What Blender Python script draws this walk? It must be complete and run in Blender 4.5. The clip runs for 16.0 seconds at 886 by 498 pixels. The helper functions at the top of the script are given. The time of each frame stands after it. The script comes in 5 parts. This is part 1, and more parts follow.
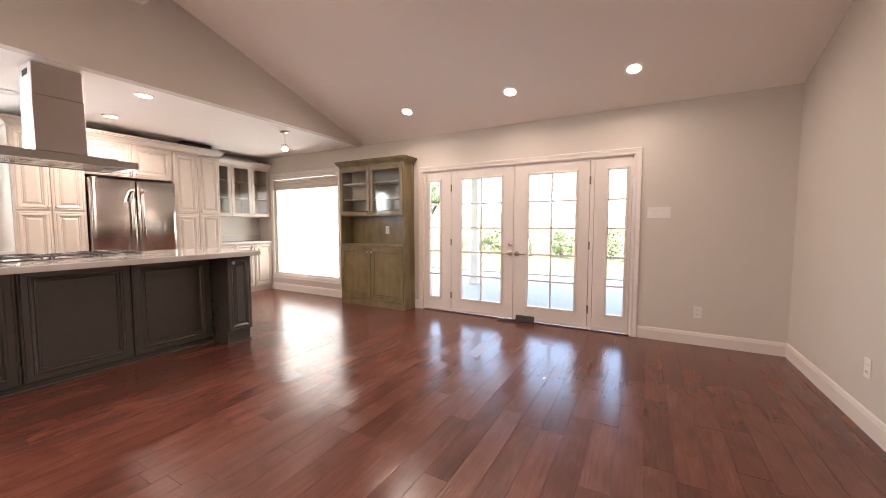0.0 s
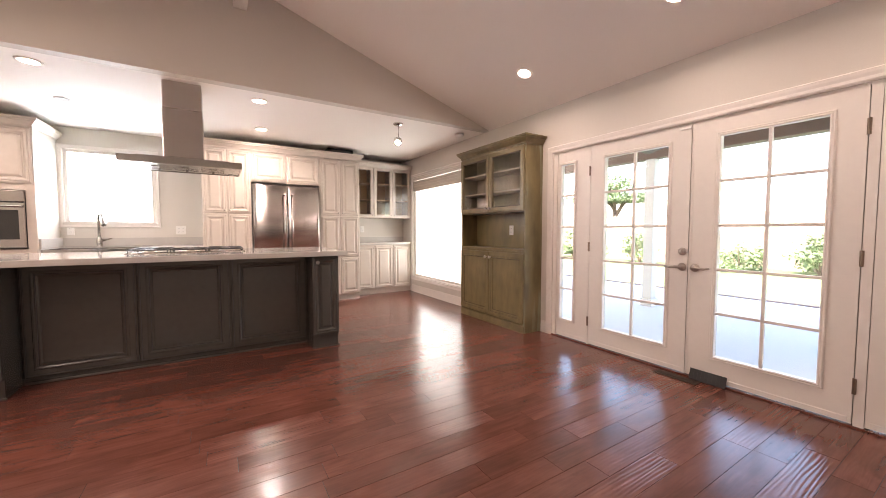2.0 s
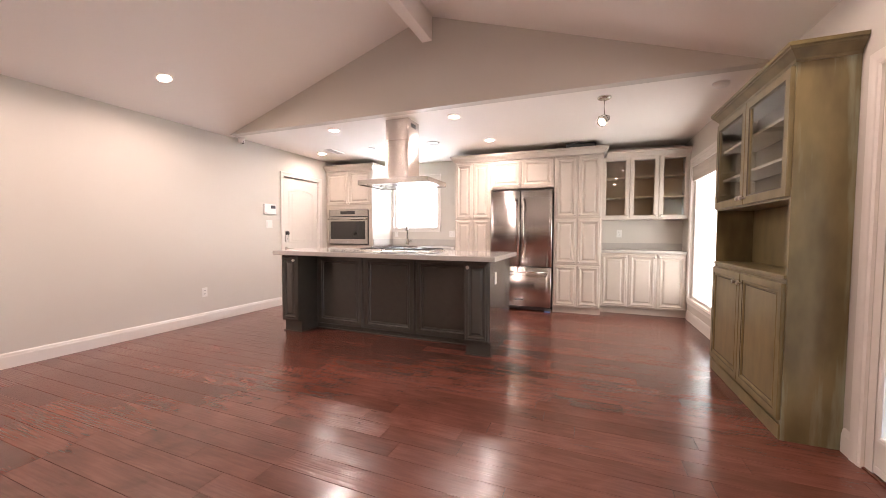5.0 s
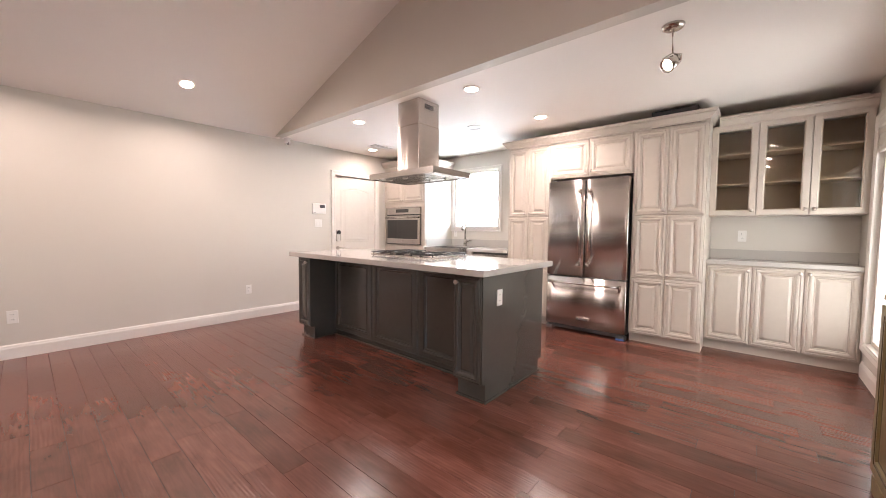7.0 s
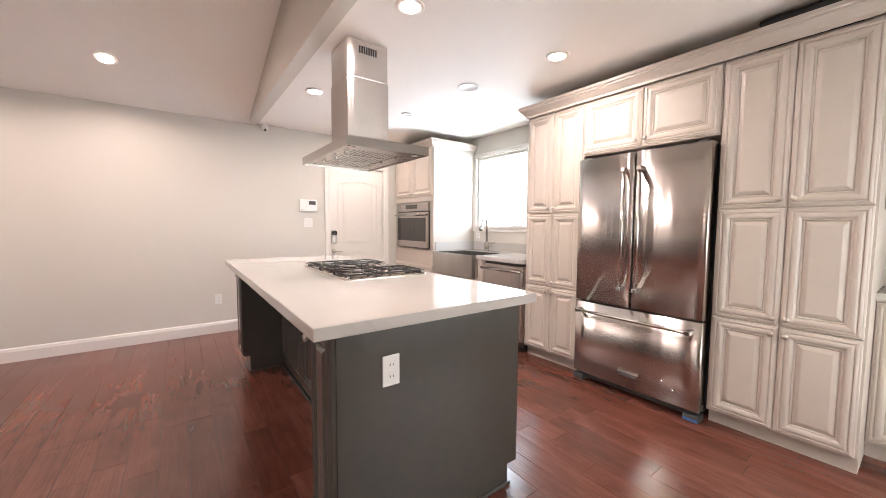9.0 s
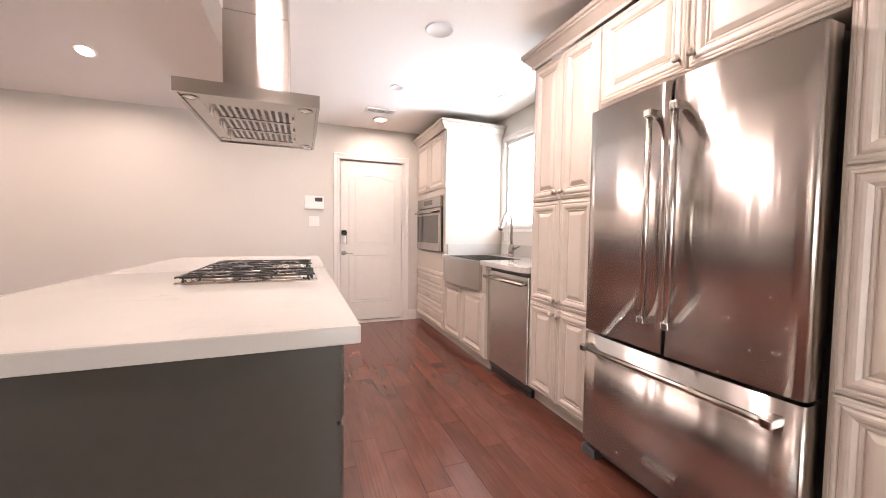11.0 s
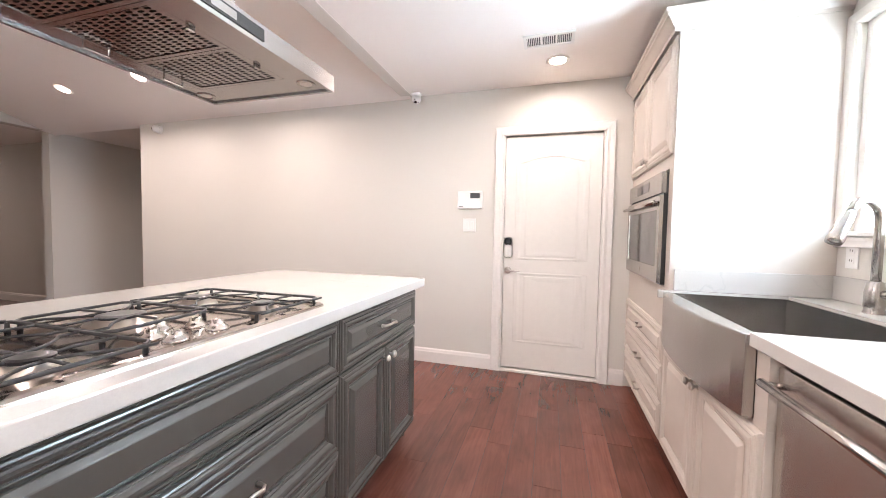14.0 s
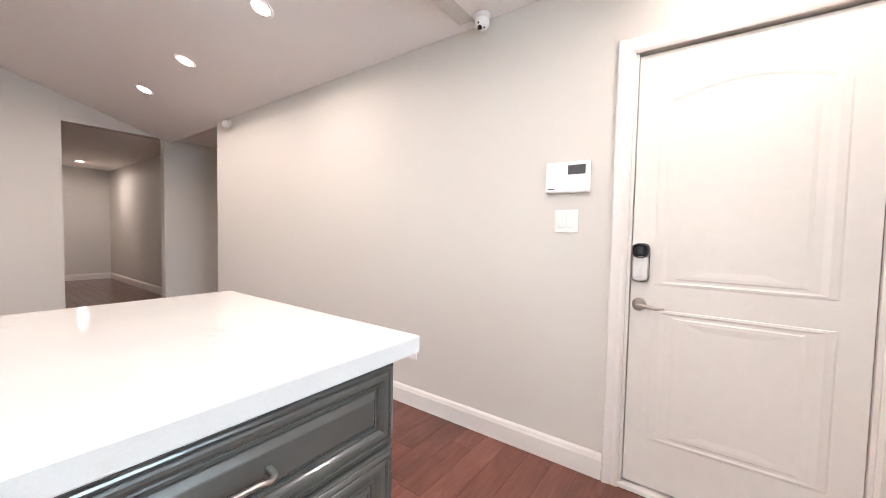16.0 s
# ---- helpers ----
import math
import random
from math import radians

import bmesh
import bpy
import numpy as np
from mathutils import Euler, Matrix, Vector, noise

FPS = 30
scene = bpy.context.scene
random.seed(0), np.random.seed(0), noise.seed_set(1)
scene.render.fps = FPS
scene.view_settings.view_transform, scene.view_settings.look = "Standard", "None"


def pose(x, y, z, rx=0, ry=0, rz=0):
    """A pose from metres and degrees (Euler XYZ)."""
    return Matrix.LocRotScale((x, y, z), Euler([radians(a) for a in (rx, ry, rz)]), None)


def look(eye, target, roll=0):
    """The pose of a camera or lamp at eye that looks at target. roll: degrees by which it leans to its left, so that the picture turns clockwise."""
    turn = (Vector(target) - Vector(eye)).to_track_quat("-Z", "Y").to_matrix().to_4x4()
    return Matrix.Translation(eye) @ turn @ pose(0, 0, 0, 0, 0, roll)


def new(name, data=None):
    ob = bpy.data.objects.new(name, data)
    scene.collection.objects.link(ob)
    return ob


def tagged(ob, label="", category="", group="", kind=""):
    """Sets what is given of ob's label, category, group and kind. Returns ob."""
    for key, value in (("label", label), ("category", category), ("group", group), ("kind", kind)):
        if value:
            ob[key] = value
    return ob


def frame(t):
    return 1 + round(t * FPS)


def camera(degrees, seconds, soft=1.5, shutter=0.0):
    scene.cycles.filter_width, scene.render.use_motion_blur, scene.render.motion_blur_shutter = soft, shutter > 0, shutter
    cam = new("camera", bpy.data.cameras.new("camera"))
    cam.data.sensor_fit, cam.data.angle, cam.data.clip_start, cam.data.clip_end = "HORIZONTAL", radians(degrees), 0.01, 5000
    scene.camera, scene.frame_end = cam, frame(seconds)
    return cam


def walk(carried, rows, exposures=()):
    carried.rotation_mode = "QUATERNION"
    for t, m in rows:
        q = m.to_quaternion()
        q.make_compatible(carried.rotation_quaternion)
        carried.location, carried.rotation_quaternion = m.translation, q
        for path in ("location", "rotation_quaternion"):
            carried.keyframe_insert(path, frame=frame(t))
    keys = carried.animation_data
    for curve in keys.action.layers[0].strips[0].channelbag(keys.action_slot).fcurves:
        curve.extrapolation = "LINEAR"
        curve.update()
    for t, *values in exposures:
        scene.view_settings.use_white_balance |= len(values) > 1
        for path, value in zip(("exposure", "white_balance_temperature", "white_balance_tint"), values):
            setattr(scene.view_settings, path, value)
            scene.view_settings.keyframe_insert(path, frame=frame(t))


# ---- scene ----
cam = camera(101.6, 16.0, soft=0.6)
PATH = [
    (0, (3.86, 1.324, 1.199), (2.884, 3.064, 1.068), 0.0),
    (0.5, (3.871, 1.648, 1.187), (2.761, 3.307, 1.058), -0.2),
    (1, (3.846, 1.953, 1.169), (2.574, 3.491, 1.045), -0.5),
    (1.5, (3.83, 2.273, 1.159), (2.339, 3.6, 1.038), -0.5),
    (2, (3.783, 2.629, 1.127), (2.085, 3.68, 1.025), -0.0),
    (2.5, (3.726, 2.906, 1.131), (1.913, 3.743, 1.029), -0.3),
    (3, (3.718, 3.268, 1.132), (1.776, 3.735, 1.032), -0.1),
    (3.5, (3.694, 3.579, 1.128), (1.702, 3.728, 1.038), -0.1),
    (4, (3.682, 3.88, 1.158), (1.69, 3.728, 1.06), 0.1),
    (4.5, (3.607, 4.151, 1.132), (1.666, 3.676, 1.042), 0.2),
    (7, (2.276, 4.951, 1.193), (0.761, 3.65, 1.085), 0.5),
    (7.5, (1.871, 4.94, 1.203), (0.444, 3.543, 1.094), 0.6),
    (8, (1.465, 4.919, 1.227), (0.123, 3.44, 1.112), 0.6),
    (8.5, (1.069, 4.843, 1.263), (-0.185, 3.291, 1.133), 0.5),
    (11, (-0.528, 4.524, 1.157), (-1.251, 2.662, 1.064), 0.7),
    (11.5, (-0.795, 4.437, 1.186), (-1.259, 2.494, 1.082), 0.8),
    (12, (-1.011, 4.284, 1.186), (-1.142, 2.291, 1.079), 0.4),
    (12.5, (-1.175, 4.034, 1.189), (-1.059, 2.041, 1.087), 0.6),
    (13, (-1.29, 3.736, 1.21), (-1.008, 1.759, 1.105), 0.8),
    (13.5, (-1.352, 3.421, 1.216), (-0.928, 1.469, 1.112), 1.0),
    (14, (-1.352, 3.079, 1.203), (-0.78, 1.165, 1.11), 1.0),
    (14.5, (-1.34, 2.779, 1.202), (-0.644, 0.907, 1.113), 1.1),
    (15, (-1.31, 2.482, 1.181), (-0.474, 0.667, 1.095), 1.1),
    (15.5, (-1.277, 2.142, 1.187), (-0.29, 0.404, 1.109), 1.3),
    (16, (-1.234, 1.815, 1.197), (-0.063, 0.197, 1.108), 1.2),
]
walk(cam, [(t, look(eye, target, roll)) for t, eye, target, roll in PATH],
     exposures=[(0.0, 4.12, 7250, 18), (2.5, 4.12, 7300, 21), (4.5, 4.14, 7250, 22), (8.5, 4.06, 6700, 15), (11.0, 4.06, 7050, 22), (12.5, 4.10, 6800, 19), (14.5, 4.30, 6300, 13), (16.0, 4.28, 6250, 11)])


# ---- world, sun, large lights ----
WEST, EAST, NORTH, SOUTH = -2.64, 5.02, 5.68, -0.06   # inner faces of the outer walls
EAVE, SLOPE, RIDGE_Y = 2.435, 0.325, 2.84
RIDGE_Z = EAVE + SLOPE * RIDGE_Y
FLAT = 2.43                                        # kitchen and hall ceiling

world = bpy.data.worlds.new("world")
scene.world = world
world.use_nodes = True
wn = world.node_tree
sky = wn.nodes.new("ShaderNodeTexSky")
sky.sky_type, sky.sun_disc = "NISHITA", False
sky.sun_elevation, sky.sun_rotation = radians(51), radians(162)
wn.links.new(sky.outputs[0], wn.nodes["Background"].inputs[0])
wn.nodes["Background"].inputs[1].default_value = 0.10

sun = new("sun", bpy.data.lights.new("sun", "SUN"))
sun.data.energy, sun.data.angle, sun.data.color = 2.4, radians(0.5), (1.0, 0.95, 0.88)
sun.matrix_world = look((2, -6, 8), (0, 0, 0))


def area(name, m, sx, sy, watts, colour, shape="RECTANGLE"):
    ob = new(name, bpy.data.lights.new(name, "AREA"))
    ob.data.shape, ob.data.size, ob.data.size_y = shape, sx, sy
    ob.data.energy, ob.data.color, ob.data.spread = watts, colour, radians(172)
    ob.matrix_world = m
    return ob


WARM, SOFTER = (1.0, 0.855, 0.785), (1.0, 0.895, 0.845)
CANS_N = [(3.72, 5.12), (2.55, 5.12), (1.21, 5.13)]
CANS_S = [(1.15, 0.58), (2.43, 0.57), (3.54, 0.56)]
CANS_K = [(-0.32, 1.42), (-0.35, 3.01), (-1.47, 3.13), (-1.36, 0.35)]
DIP = math.degrees(math.atan(SLOPE))
CAN_POSES = [pose(x, y, EAVE + SLOPE * (NORTH - y), -DIP) for x, y in CANS_N]
CAN_POSES += [pose(x, y, EAVE + SLOPE * y, DIP) for x, y in CANS_S]
CAN_POSES += [pose(x, y, FLAT) for x, y in CANS_K]
CAN_POSES += [pose(8.6, 0.25, FLAT)]
for m in CAN_POSES:
    x, y = m.translation.x, m.translation.y
    if x > 5:
        watts = 0.8                                   # corridor
    elif x > 0:
        watts = (1.08 if y < 3 else 0.60) * (1.15 if x < 2 else 1.0)
    else:
        watts = (1.3 if y < 2 else 0.92) if x > -1 else 1.2 if y > 1 else 0.48
    area("can_lamp", m @ pose(0, 0, -0.012), 0.10, 0.10, watts, WARM if x > 0 else SOFTER, "DISK")


# ---- materials ----
def material(name, colour, rough=0.5, metal=0.0, grain=0.0, scale=30.0, bump=0.0, stretch=(1, 1, 1),
             tint=0.0, coat=0.0, big=1.5, rough_var=0.0, aniso=0.0, wave=0.0):
    """A paint, metal or stone: base colour varied at two scales, with fine relief."""
    m = bpy.data.materials.new(name)
    m.use_nodes = True
    n, l = m.node_tree.nodes, m.node_tree.links
    b = n["Principled BSDF"]
    b.inputs["Roughness"].default_value, b.inputs["Metallic"].default_value = rough, metal
    b.inputs["Coat Weight"].default_value, b.inputs["Coat Roughness"].default_value = coat, 0.1
    tc, mp = n.new("ShaderNodeTexCoord"), n.new("ShaderNodeMapping")
    mp.inputs["Scale"].default_value = stretch
    l.new(tc.outputs["Object"], mp.inputs[0])
    fine, wide = n.new("ShaderNodeTexNoise"), n.new("ShaderNodeTexNoise")
    fine.inputs["Scale"].default_value, fine.inputs["Detail"].default_value = scale, 5
    wide.inputs["Scale"].default_value, wide.inputs["Detail"].default_value = big, 3
    l.new(mp.outputs[0], fine.inputs[0])
    l.new(tc.outputs["Object"], wide.inputs[0])
    add = n.new("ShaderNodeMath")
    add.operation = "MULTIPLY_ADD"
    add.inputs[1].default_value = 0.5
    l.new(fine.outputs[0], add.inputs[0])
    half = n.new("ShaderNodeMath")
    half.operation = "MULTIPLY"
    half.inputs[1].default_value = 0.5
    l.new(wide.outputs[0], half.inputs[0])
    l.new(half.outputs[0], add.inputs[2])
    ramp = n.new("ShaderNodeMapRange")
    ramp.inputs[1].default_value, ramp.inputs[2].default_value = 0.32, 0.68
    l.new(add.outputs[0], ramp.inputs[0])
    mix = n.new("ShaderNodeMix")
    mix.data_type = "RGBA"
    c2 = [c * (1 - grain) for c in colour]
    mix.inputs[6].default_value, mix.inputs[7].default_value = (*c2, 1), (*colour, 1)
    l.new(ramp.outputs[0], mix.inputs[0])
    out = mix.outputs[2]
    if tint:
        info, hsv, mr = n.new("ShaderNodeObjectInfo"), n.new("ShaderNodeHueSaturation"), n.new("ShaderNodeMapRange")
        mr.inputs[3].default_value, mr.inputs[4].default_value = 1 - tint, 1 + tint
        l.new(info.outputs["Random"], mr.inputs[0])
        l.new(mr.outputs[0], hsv.inputs["Value"])
        l.new(out, hsv.inputs["Color"])
        out = hsv.outputs[0]
    l.new(out, b.inputs["Base Color"])
    if aniso:
        tg = n.new("ShaderNodeCombineXYZ")          # brushed across, so highlights run upright
        tg.inputs[2].default_value = 1.0
        b.inputs["Anisotropic"].default_value = aniso
        l.new(tg.outputs[0], b.inputs["Tangent"])
    if rough_var:
        rr = n.new("ShaderNodeMapRange")
        rr.inputs[3].default_value, rr.inputs[4].default_value = rough - rough_var, rough + rough_var
        l.new(ramp.outputs[0], rr.inputs[0])
        l.new(rr.outputs[0], b.inputs["Roughness"])
    if wave:                       # slight waviness of sheet metal, in upright streaks
        wm, wv, wb = n.new("ShaderNodeMapping"), n.new("ShaderNodeTexNoise"), n.new("ShaderNodeBump")
        wm.inputs["Scale"].default_value = (15, 15, 0.45)
        wv.inputs["Scale"].default_value, wv.inputs["Detail"].default_value = 1.0, 2
        wb.inputs["Strength"].default_value, wb.inputs["Distance"].default_value = wave, 0.02
        l.new(tc.outputs["Object"], wm.inputs[0])
        l.new(wm.outputs[0], wv.inputs[0])
        l.new(wv.outputs[0], wb.inputs["Height"])
        l.new(wb.outputs[0], b.inputs["Normal"])
    if bump:
        bp = n.new("ShaderNodeBump")
        bp.inputs["Strength"].default_value, bp.inputs["Distance"].default_value = bump, 0.002
        l.new(fine.outputs[0], bp.inputs["Height"])
        l.new(bp.outputs[0], b.inputs["Normal"])
    return m


def clear_glass(name, rough=0.0):
    m = bpy.data.materials.new(name)
    m.use_nodes = True
    n, l = m.node_tree.nodes, m.node_tree.links
    b = n["Principled BSDF"]
    n.remove(b)
    tr, gl, mx, fr = (n.new("ShaderNodeBsdfTransparent"), n.new("ShaderNodeBsdfGlossy"),
                      n.new("ShaderNodeMixShader"), n.new("ShaderNodeLayerWeight"))
    pw, ml = n.new("ShaderNodeMath"), n.new("ShaderNodeMath")
    pw.operation, ml.operation = "POWER", "MULTIPLY_ADD"
    pw.inputs[1].default_value, ml.inputs[1].default_value, ml.inputs[2].default_value = 5.0, 0.8, 0.04
    l.new(fr.outputs["Facing"], pw.inputs[0])
    l.new(pw.outputs[0], ml.inputs[0])
    gl.inputs["Roughness"].default_value = rough
    tr.inputs[0].default_value = (0.95, 0.97, 0.96, 1)
    l.new(ml.outputs[0], mx.inputs[0])
    l.new(tr.outputs[0], mx.inputs[1])
    l.new(gl.outputs[0], mx.inputs[2])
    l.new(mx.outputs[0], n["Material Output"].inputs[0])
    return m


def wood_floor():
    m = bpy.data.materials.new("hardwood")
    m.use_nodes = True
    n, l = m.node_tree.nodes, m.node_tree.links
    b = n["Principled BSDF"]
    info, geo = n.new("ShaderNodeObjectInfo"), n.new("ShaderNodeNewGeometry")
    rnd = n.new("ShaderNodeMath")
    rnd.operation = "ADD"
    l.new(info.outputs["Random"], rnd.inputs[0])
    l.new(geo.outputs["Random Per Island"], rnd.inputs[1])
    comb = n.new("ShaderNodeCombineXYZ")
    k = n.new("ShaderNodeMath")
    k.operation = "MULTIPLY"
    k.inputs[1].default_value = 37.0
    l.new(rnd.outputs[0], k.inputs[0])
    l.new(k.outputs[0], comb.inputs[0])
    l.new(k.outputs[0], comb.inputs[1])
    off = n.new("ShaderNodeVectorMath")
    l.new(geo.outputs["Position"], off.inputs[0])
    l.new(comb.outputs[0], off.inputs[1])

    def noise_at(sx, sy, scale, detail, dist=0.0):
        mp, t = n.new("ShaderNodeMapping"), n.new("ShaderNodeTexNoise")
        mp.inputs["Scale"].default_value = (sx, sy, 1)
        t.inputs["Scale"].default_value, t.inputs["Detail"].default_value = scale, detail
        t.inputs["Distortion"].default_value = dist
        l.new(off.outputs[0], mp.inputs[0])
        l.new(mp.outputs[0], t.inputs[0])
        return t.outputs[0]

    def ripple():
        mp, t = n.new("ShaderNodeMapping"), n.new("ShaderNodeTexWave")
        mp.inputs["Scale"].default_value = (1, 0.07, 1)
        t.wave_type, t.bands_direction = "BANDS", "X"
        t.inputs["Scale"].default_value, t.inputs["Distortion"].default_value = 17.0, 6.0
        t.inputs["Detail"].default_value, t.inputs["Detail Scale"].default_value = 1.0, 1.4
        l.new(off.outputs[0], mp.inputs[0])
        l.new(mp.outputs[0], t.inputs[0])
        return t.outputs["Fac"]

    grain, cloud, scrape, knot = (noise_at(55, 4.0, 1.0, 6, 0.8), noise_at(9, 3.4, 1.0, 5, 0.6),
                                  ripple(), noise_at(16, 9, 1.0, 3, 0.2))
    ramp = n.new("ShaderNodeValToRGB")
    ramp.color_ramp.elements[0].position, ramp.color_ramp.elements[0].color = 0.28, (0.086, 0.0285, 0.0200, 1)
    ramp.color_ramp.elements[1].position, ramp.color_ramp.elements[1].color = 0.74, (0.185, 0.0660, 0.0455, 1)
    mid = ramp.color_ramp.elements.new(0.5)
    mid.color = (0.130, 0.0440, 0.0305, 1)
    s = n.new("ShaderNodeMath")
    s.operation = "MULTIPLY_ADD"
    s.inputs[1].default_value = 0.40
    l.new(grain, s.inputs[0])
    c = n.new("ShaderNodeMath")
    c.operation = "MULTIPLY"
    c.inputs[1].default_value = 0.60
    l.new(cloud, c.inputs[0])
    l.new(c.outputs[0], s.inputs[2])
    l.new(s.outputs[0], ramp.inputs[0])
    frac = n.new("ShaderNodeMath")
    frac.operation = "FRACT"
    l.new(rnd.outputs[0], frac.inputs[0])
    mr, hsv = n.new("ShaderNodeMapRange"), n.new("ShaderNodeHueSaturation")
    mr.inputs[3].default_value, mr.inputs[4].default_value = 0.80, 1.22
    l.new(frac.outputs[0], mr.inputs[0])
    l.new(mr.outputs[0], hsv.inputs["Value"])
    l.new(ramp.outputs[0], hsv.inputs["Color"])
    kr = n.new("ShaderNodeMapRange")
    kr.inputs[1].default_value, kr.inputs[2].default_value = 0.66, 0.80
    kr.inputs[3].default_value, kr.inputs[4].default_value = 1.0, 0.72
    l.new(knot, kr.inputs[0])
    mul = n.new("ShaderNodeMix")
    mul.data_type, mul.blend_type = "RGBA", "MULTIPLY"
    mul.inputs[0].default_value = 1.0
    l.new(hsv.outputs[0], mul.inputs[6])
    l.new(kr.outputs[0], mul.inputs[7])
    l.new(mul.outputs[2], b.inputs["Base Color"])
    rr = n.new("ShaderNodeMapRange")
    rr.inputs[3].default_value, rr.inputs[4].default_value = 0.19, 0.28
    l.new(cloud, rr.inputs[0])
    l.new(rr.outputs[0], b.inputs["Roughness"])
    b.inputs["Specular IOR Level"].default_value = 0.44
    b.inputs["Coat Weight"].default_value, b.inputs["Coat Roughness"].default_value = 0.16, 0.12
    amp = n.new("ShaderNodeMath")      # some boards are scraped deeply, some hardly
    amp.operation = "MULTIPLY"
    deep = n.new("ShaderNodeMath")
    deep.operation = "POWER"
    deep.inputs[1].default_value = 2.5
    l.new(frac.outputs[0], deep.inputs[0])
    l.new(scrape, amp.inputs[0])
    l.new(deep.outputs[0], amp.inputs[1])
    bp, bp2 = n.new("ShaderNodeBump"), n.new("ShaderNodeBump")
    bp.inputs["Strength"].default_value, bp.inputs["Distance"].default_value = 0.7, 0.0011
    bp2.inputs["Strength"].default_value, bp2.inputs["Distance"].default_value = 0.25, 0.001
    l.new(amp.outputs[0], bp.inputs["Height"])
    l.new(grain, bp2.inputs["Height"])
    l.new(bp.outputs[0], bp2.inputs["Normal"])
    l.new(bp2.outputs[0], b.inputs["Normal"])
    l.new(bp2.outputs[0], b.inputs["Coat Normal"])
    return m


def stained_olive():
    """Olive glaze with a pale blue-green bloom along the grain."""
    m = OLIVE.copy()
    m.name = "olive_bloomed_wood"
    n, l = m.node_tree.nodes, m.node_tree.links
    b = n["Principled BSDF"]
    base = b.inputs["Base Color"].links[0].from_socket
    tc, mp, t, mr, mix = (n.new("ShaderNodeTexCoord"), n.new("ShaderNodeMapping"), n.new("ShaderNodeTexNoise"),
                          n.new("ShaderNodeMapRange"), n.new("ShaderNodeMix"))
    mp.inputs["Scale"].default_value = (1, 9, 1.1)
    mp.inputs["Location"].default_value = (0.3, 0.4, 0.2)
    t.inputs["Scale"].default_value, t.inputs["Detail"].default_value = 1.0, 5
    mr.inputs[1].default_value, mr.inputs[2].default_value, mr.inputs[4].default_value = 0.46, 0.60, 0.95
    mix.data_type = "RGBA"
    mix.inputs[7].default_value = (0.29, 0.315, 0.225, 1)
    l.new(tc.outputs["Object"], mp.inputs[0])
    l.new(mp.outputs[0], t.inputs[0])
    l.new(t.outputs[0], mr.inputs[0])
    l.new(mr.outputs[0], mix.inputs[0])
    l.new(base, mix.inputs[6])
    l.new(mix.outputs[2], b.inputs["Base Color"])
    return m


def veined_quartz():
    """White quartz with sparse, faint grey-green veins."""
    m = material("white_quartz", (0.53, 0.50, 0.467), 0.075, grain=0.07, scale=260, big=5)
    n, l = m.node_tree.nodes, m.node_tree.links
    b = n["Principled BSDF"]
    base = b.inputs["Base Color"].links[0].from_socket
    tc, t, sub, ab, mr, spots, sr, ml, mix = (n.new("ShaderNodeTexCoord"), n.new("ShaderNodeTexNoise"), n.new("ShaderNodeMath"), n.new("ShaderNodeMath"),
                                              n.new("ShaderNodeMapRange"), n.new("ShaderNodeTexNoise"), n.new("ShaderNodeMapRange"), n.new("ShaderNodeMath"), n.new("ShaderNodeMix"))
    t.inputs["Scale"].default_value, t.inputs["Detail"].default_value, t.inputs["Distortion"].default_value = 3.2, 6, 0.8
    spots.inputs["Scale"].default_value = 2.4
    sub.operation, sub.inputs[1].default_value, ab.operation, ml.operation = "SUBTRACT", 0.5, "ABSOLUTE", "MULTIPLY"
    mr.inputs[1].default_value, mr.inputs[2].default_value, mr.inputs[3].default_value, mr.inputs[4].default_value = 0.002, 0.014, 0.28, 0.0
    sr.inputs[1].default_value, sr.inputs[2].default_value = 0.56, 0.68
    mix.data_type = "RGBA"
    mix.inputs[7].default_value = (0.30, 0.31, 0.28, 1)
    l.new(tc.outputs["Object"], t.inputs[0])
    l.new(tc.outputs["Object"], spots.inputs[0])
    l.new(t.outputs[0], sub.inputs[0])
    l.new(sub.outputs[0], ab.inputs[0])
    l.new(ab.outputs[0], mr.inputs[0])
    l.new(spots.outputs[0], sr.inputs[0])
    l.new(mr.outputs[0], ml.inputs[0])
    l.new(sr.outputs[0], ml.inputs[1])
    l.new(ml.outputs[0], mix.inputs[0])
    l.new(base, mix.inputs[6])
    l.new(mix.outputs[2], b.inputs["Base Color"])
    return m


def glowing(name, colour, strength):
    m = bpy.data.materials.new(name)
    m.use_nodes = True
    b = m.node_tree.nodes["Principled BSDF"]
    b.inputs["Base Color"].default_value = (0.8, 0.8, 0.8, 1)
    b.inputs["Emission Color"].default_value, b.inputs["Emission Strength"].default_value = (*colour, 1), strength
    return m


WALL = material("wall_paint", (0.645, 0.605, 0.550), 0.62, grain=0.05, scale=220, bump=0.12, big=0.8)
CEIL = material("ceiling_paint", (0.91, 0.865, 0.82), 0.75, grain=0.04, scale=160, bump=0.2, big=0.7)
TRIM = material("trim_paint", (0.77, 0.725, 0.68), 0.38, grain=0.05, scale=40, bump=0.04)
DOORP = material("door_paint", (0.775, 0.73, 0.68), 0.42, grain=0.05, scale=25, bump=0.05)
CREAM = material("cream_lacquer", (0.575, 0.508, 0.445), 0.36, grain=0.07, scale=18, bump=0.04, big=3)
GLAZE = material("brown_glaze", (0.58, 0.50, 0.42), 0.45, grain=0.3, scale=30)
SLATE = material("grey_green_lacquer", (0.067, 0.063, 0.055), 0.26, grain=0.10, scale=24, bump=0.04, coat=0.5, big=3)
# darker tone for the groove rings of the island fronts
SLATED = material("dark_groove_tone", (0.035, 0.035, 0.034), 0.45, grain=0.3, scale=30)
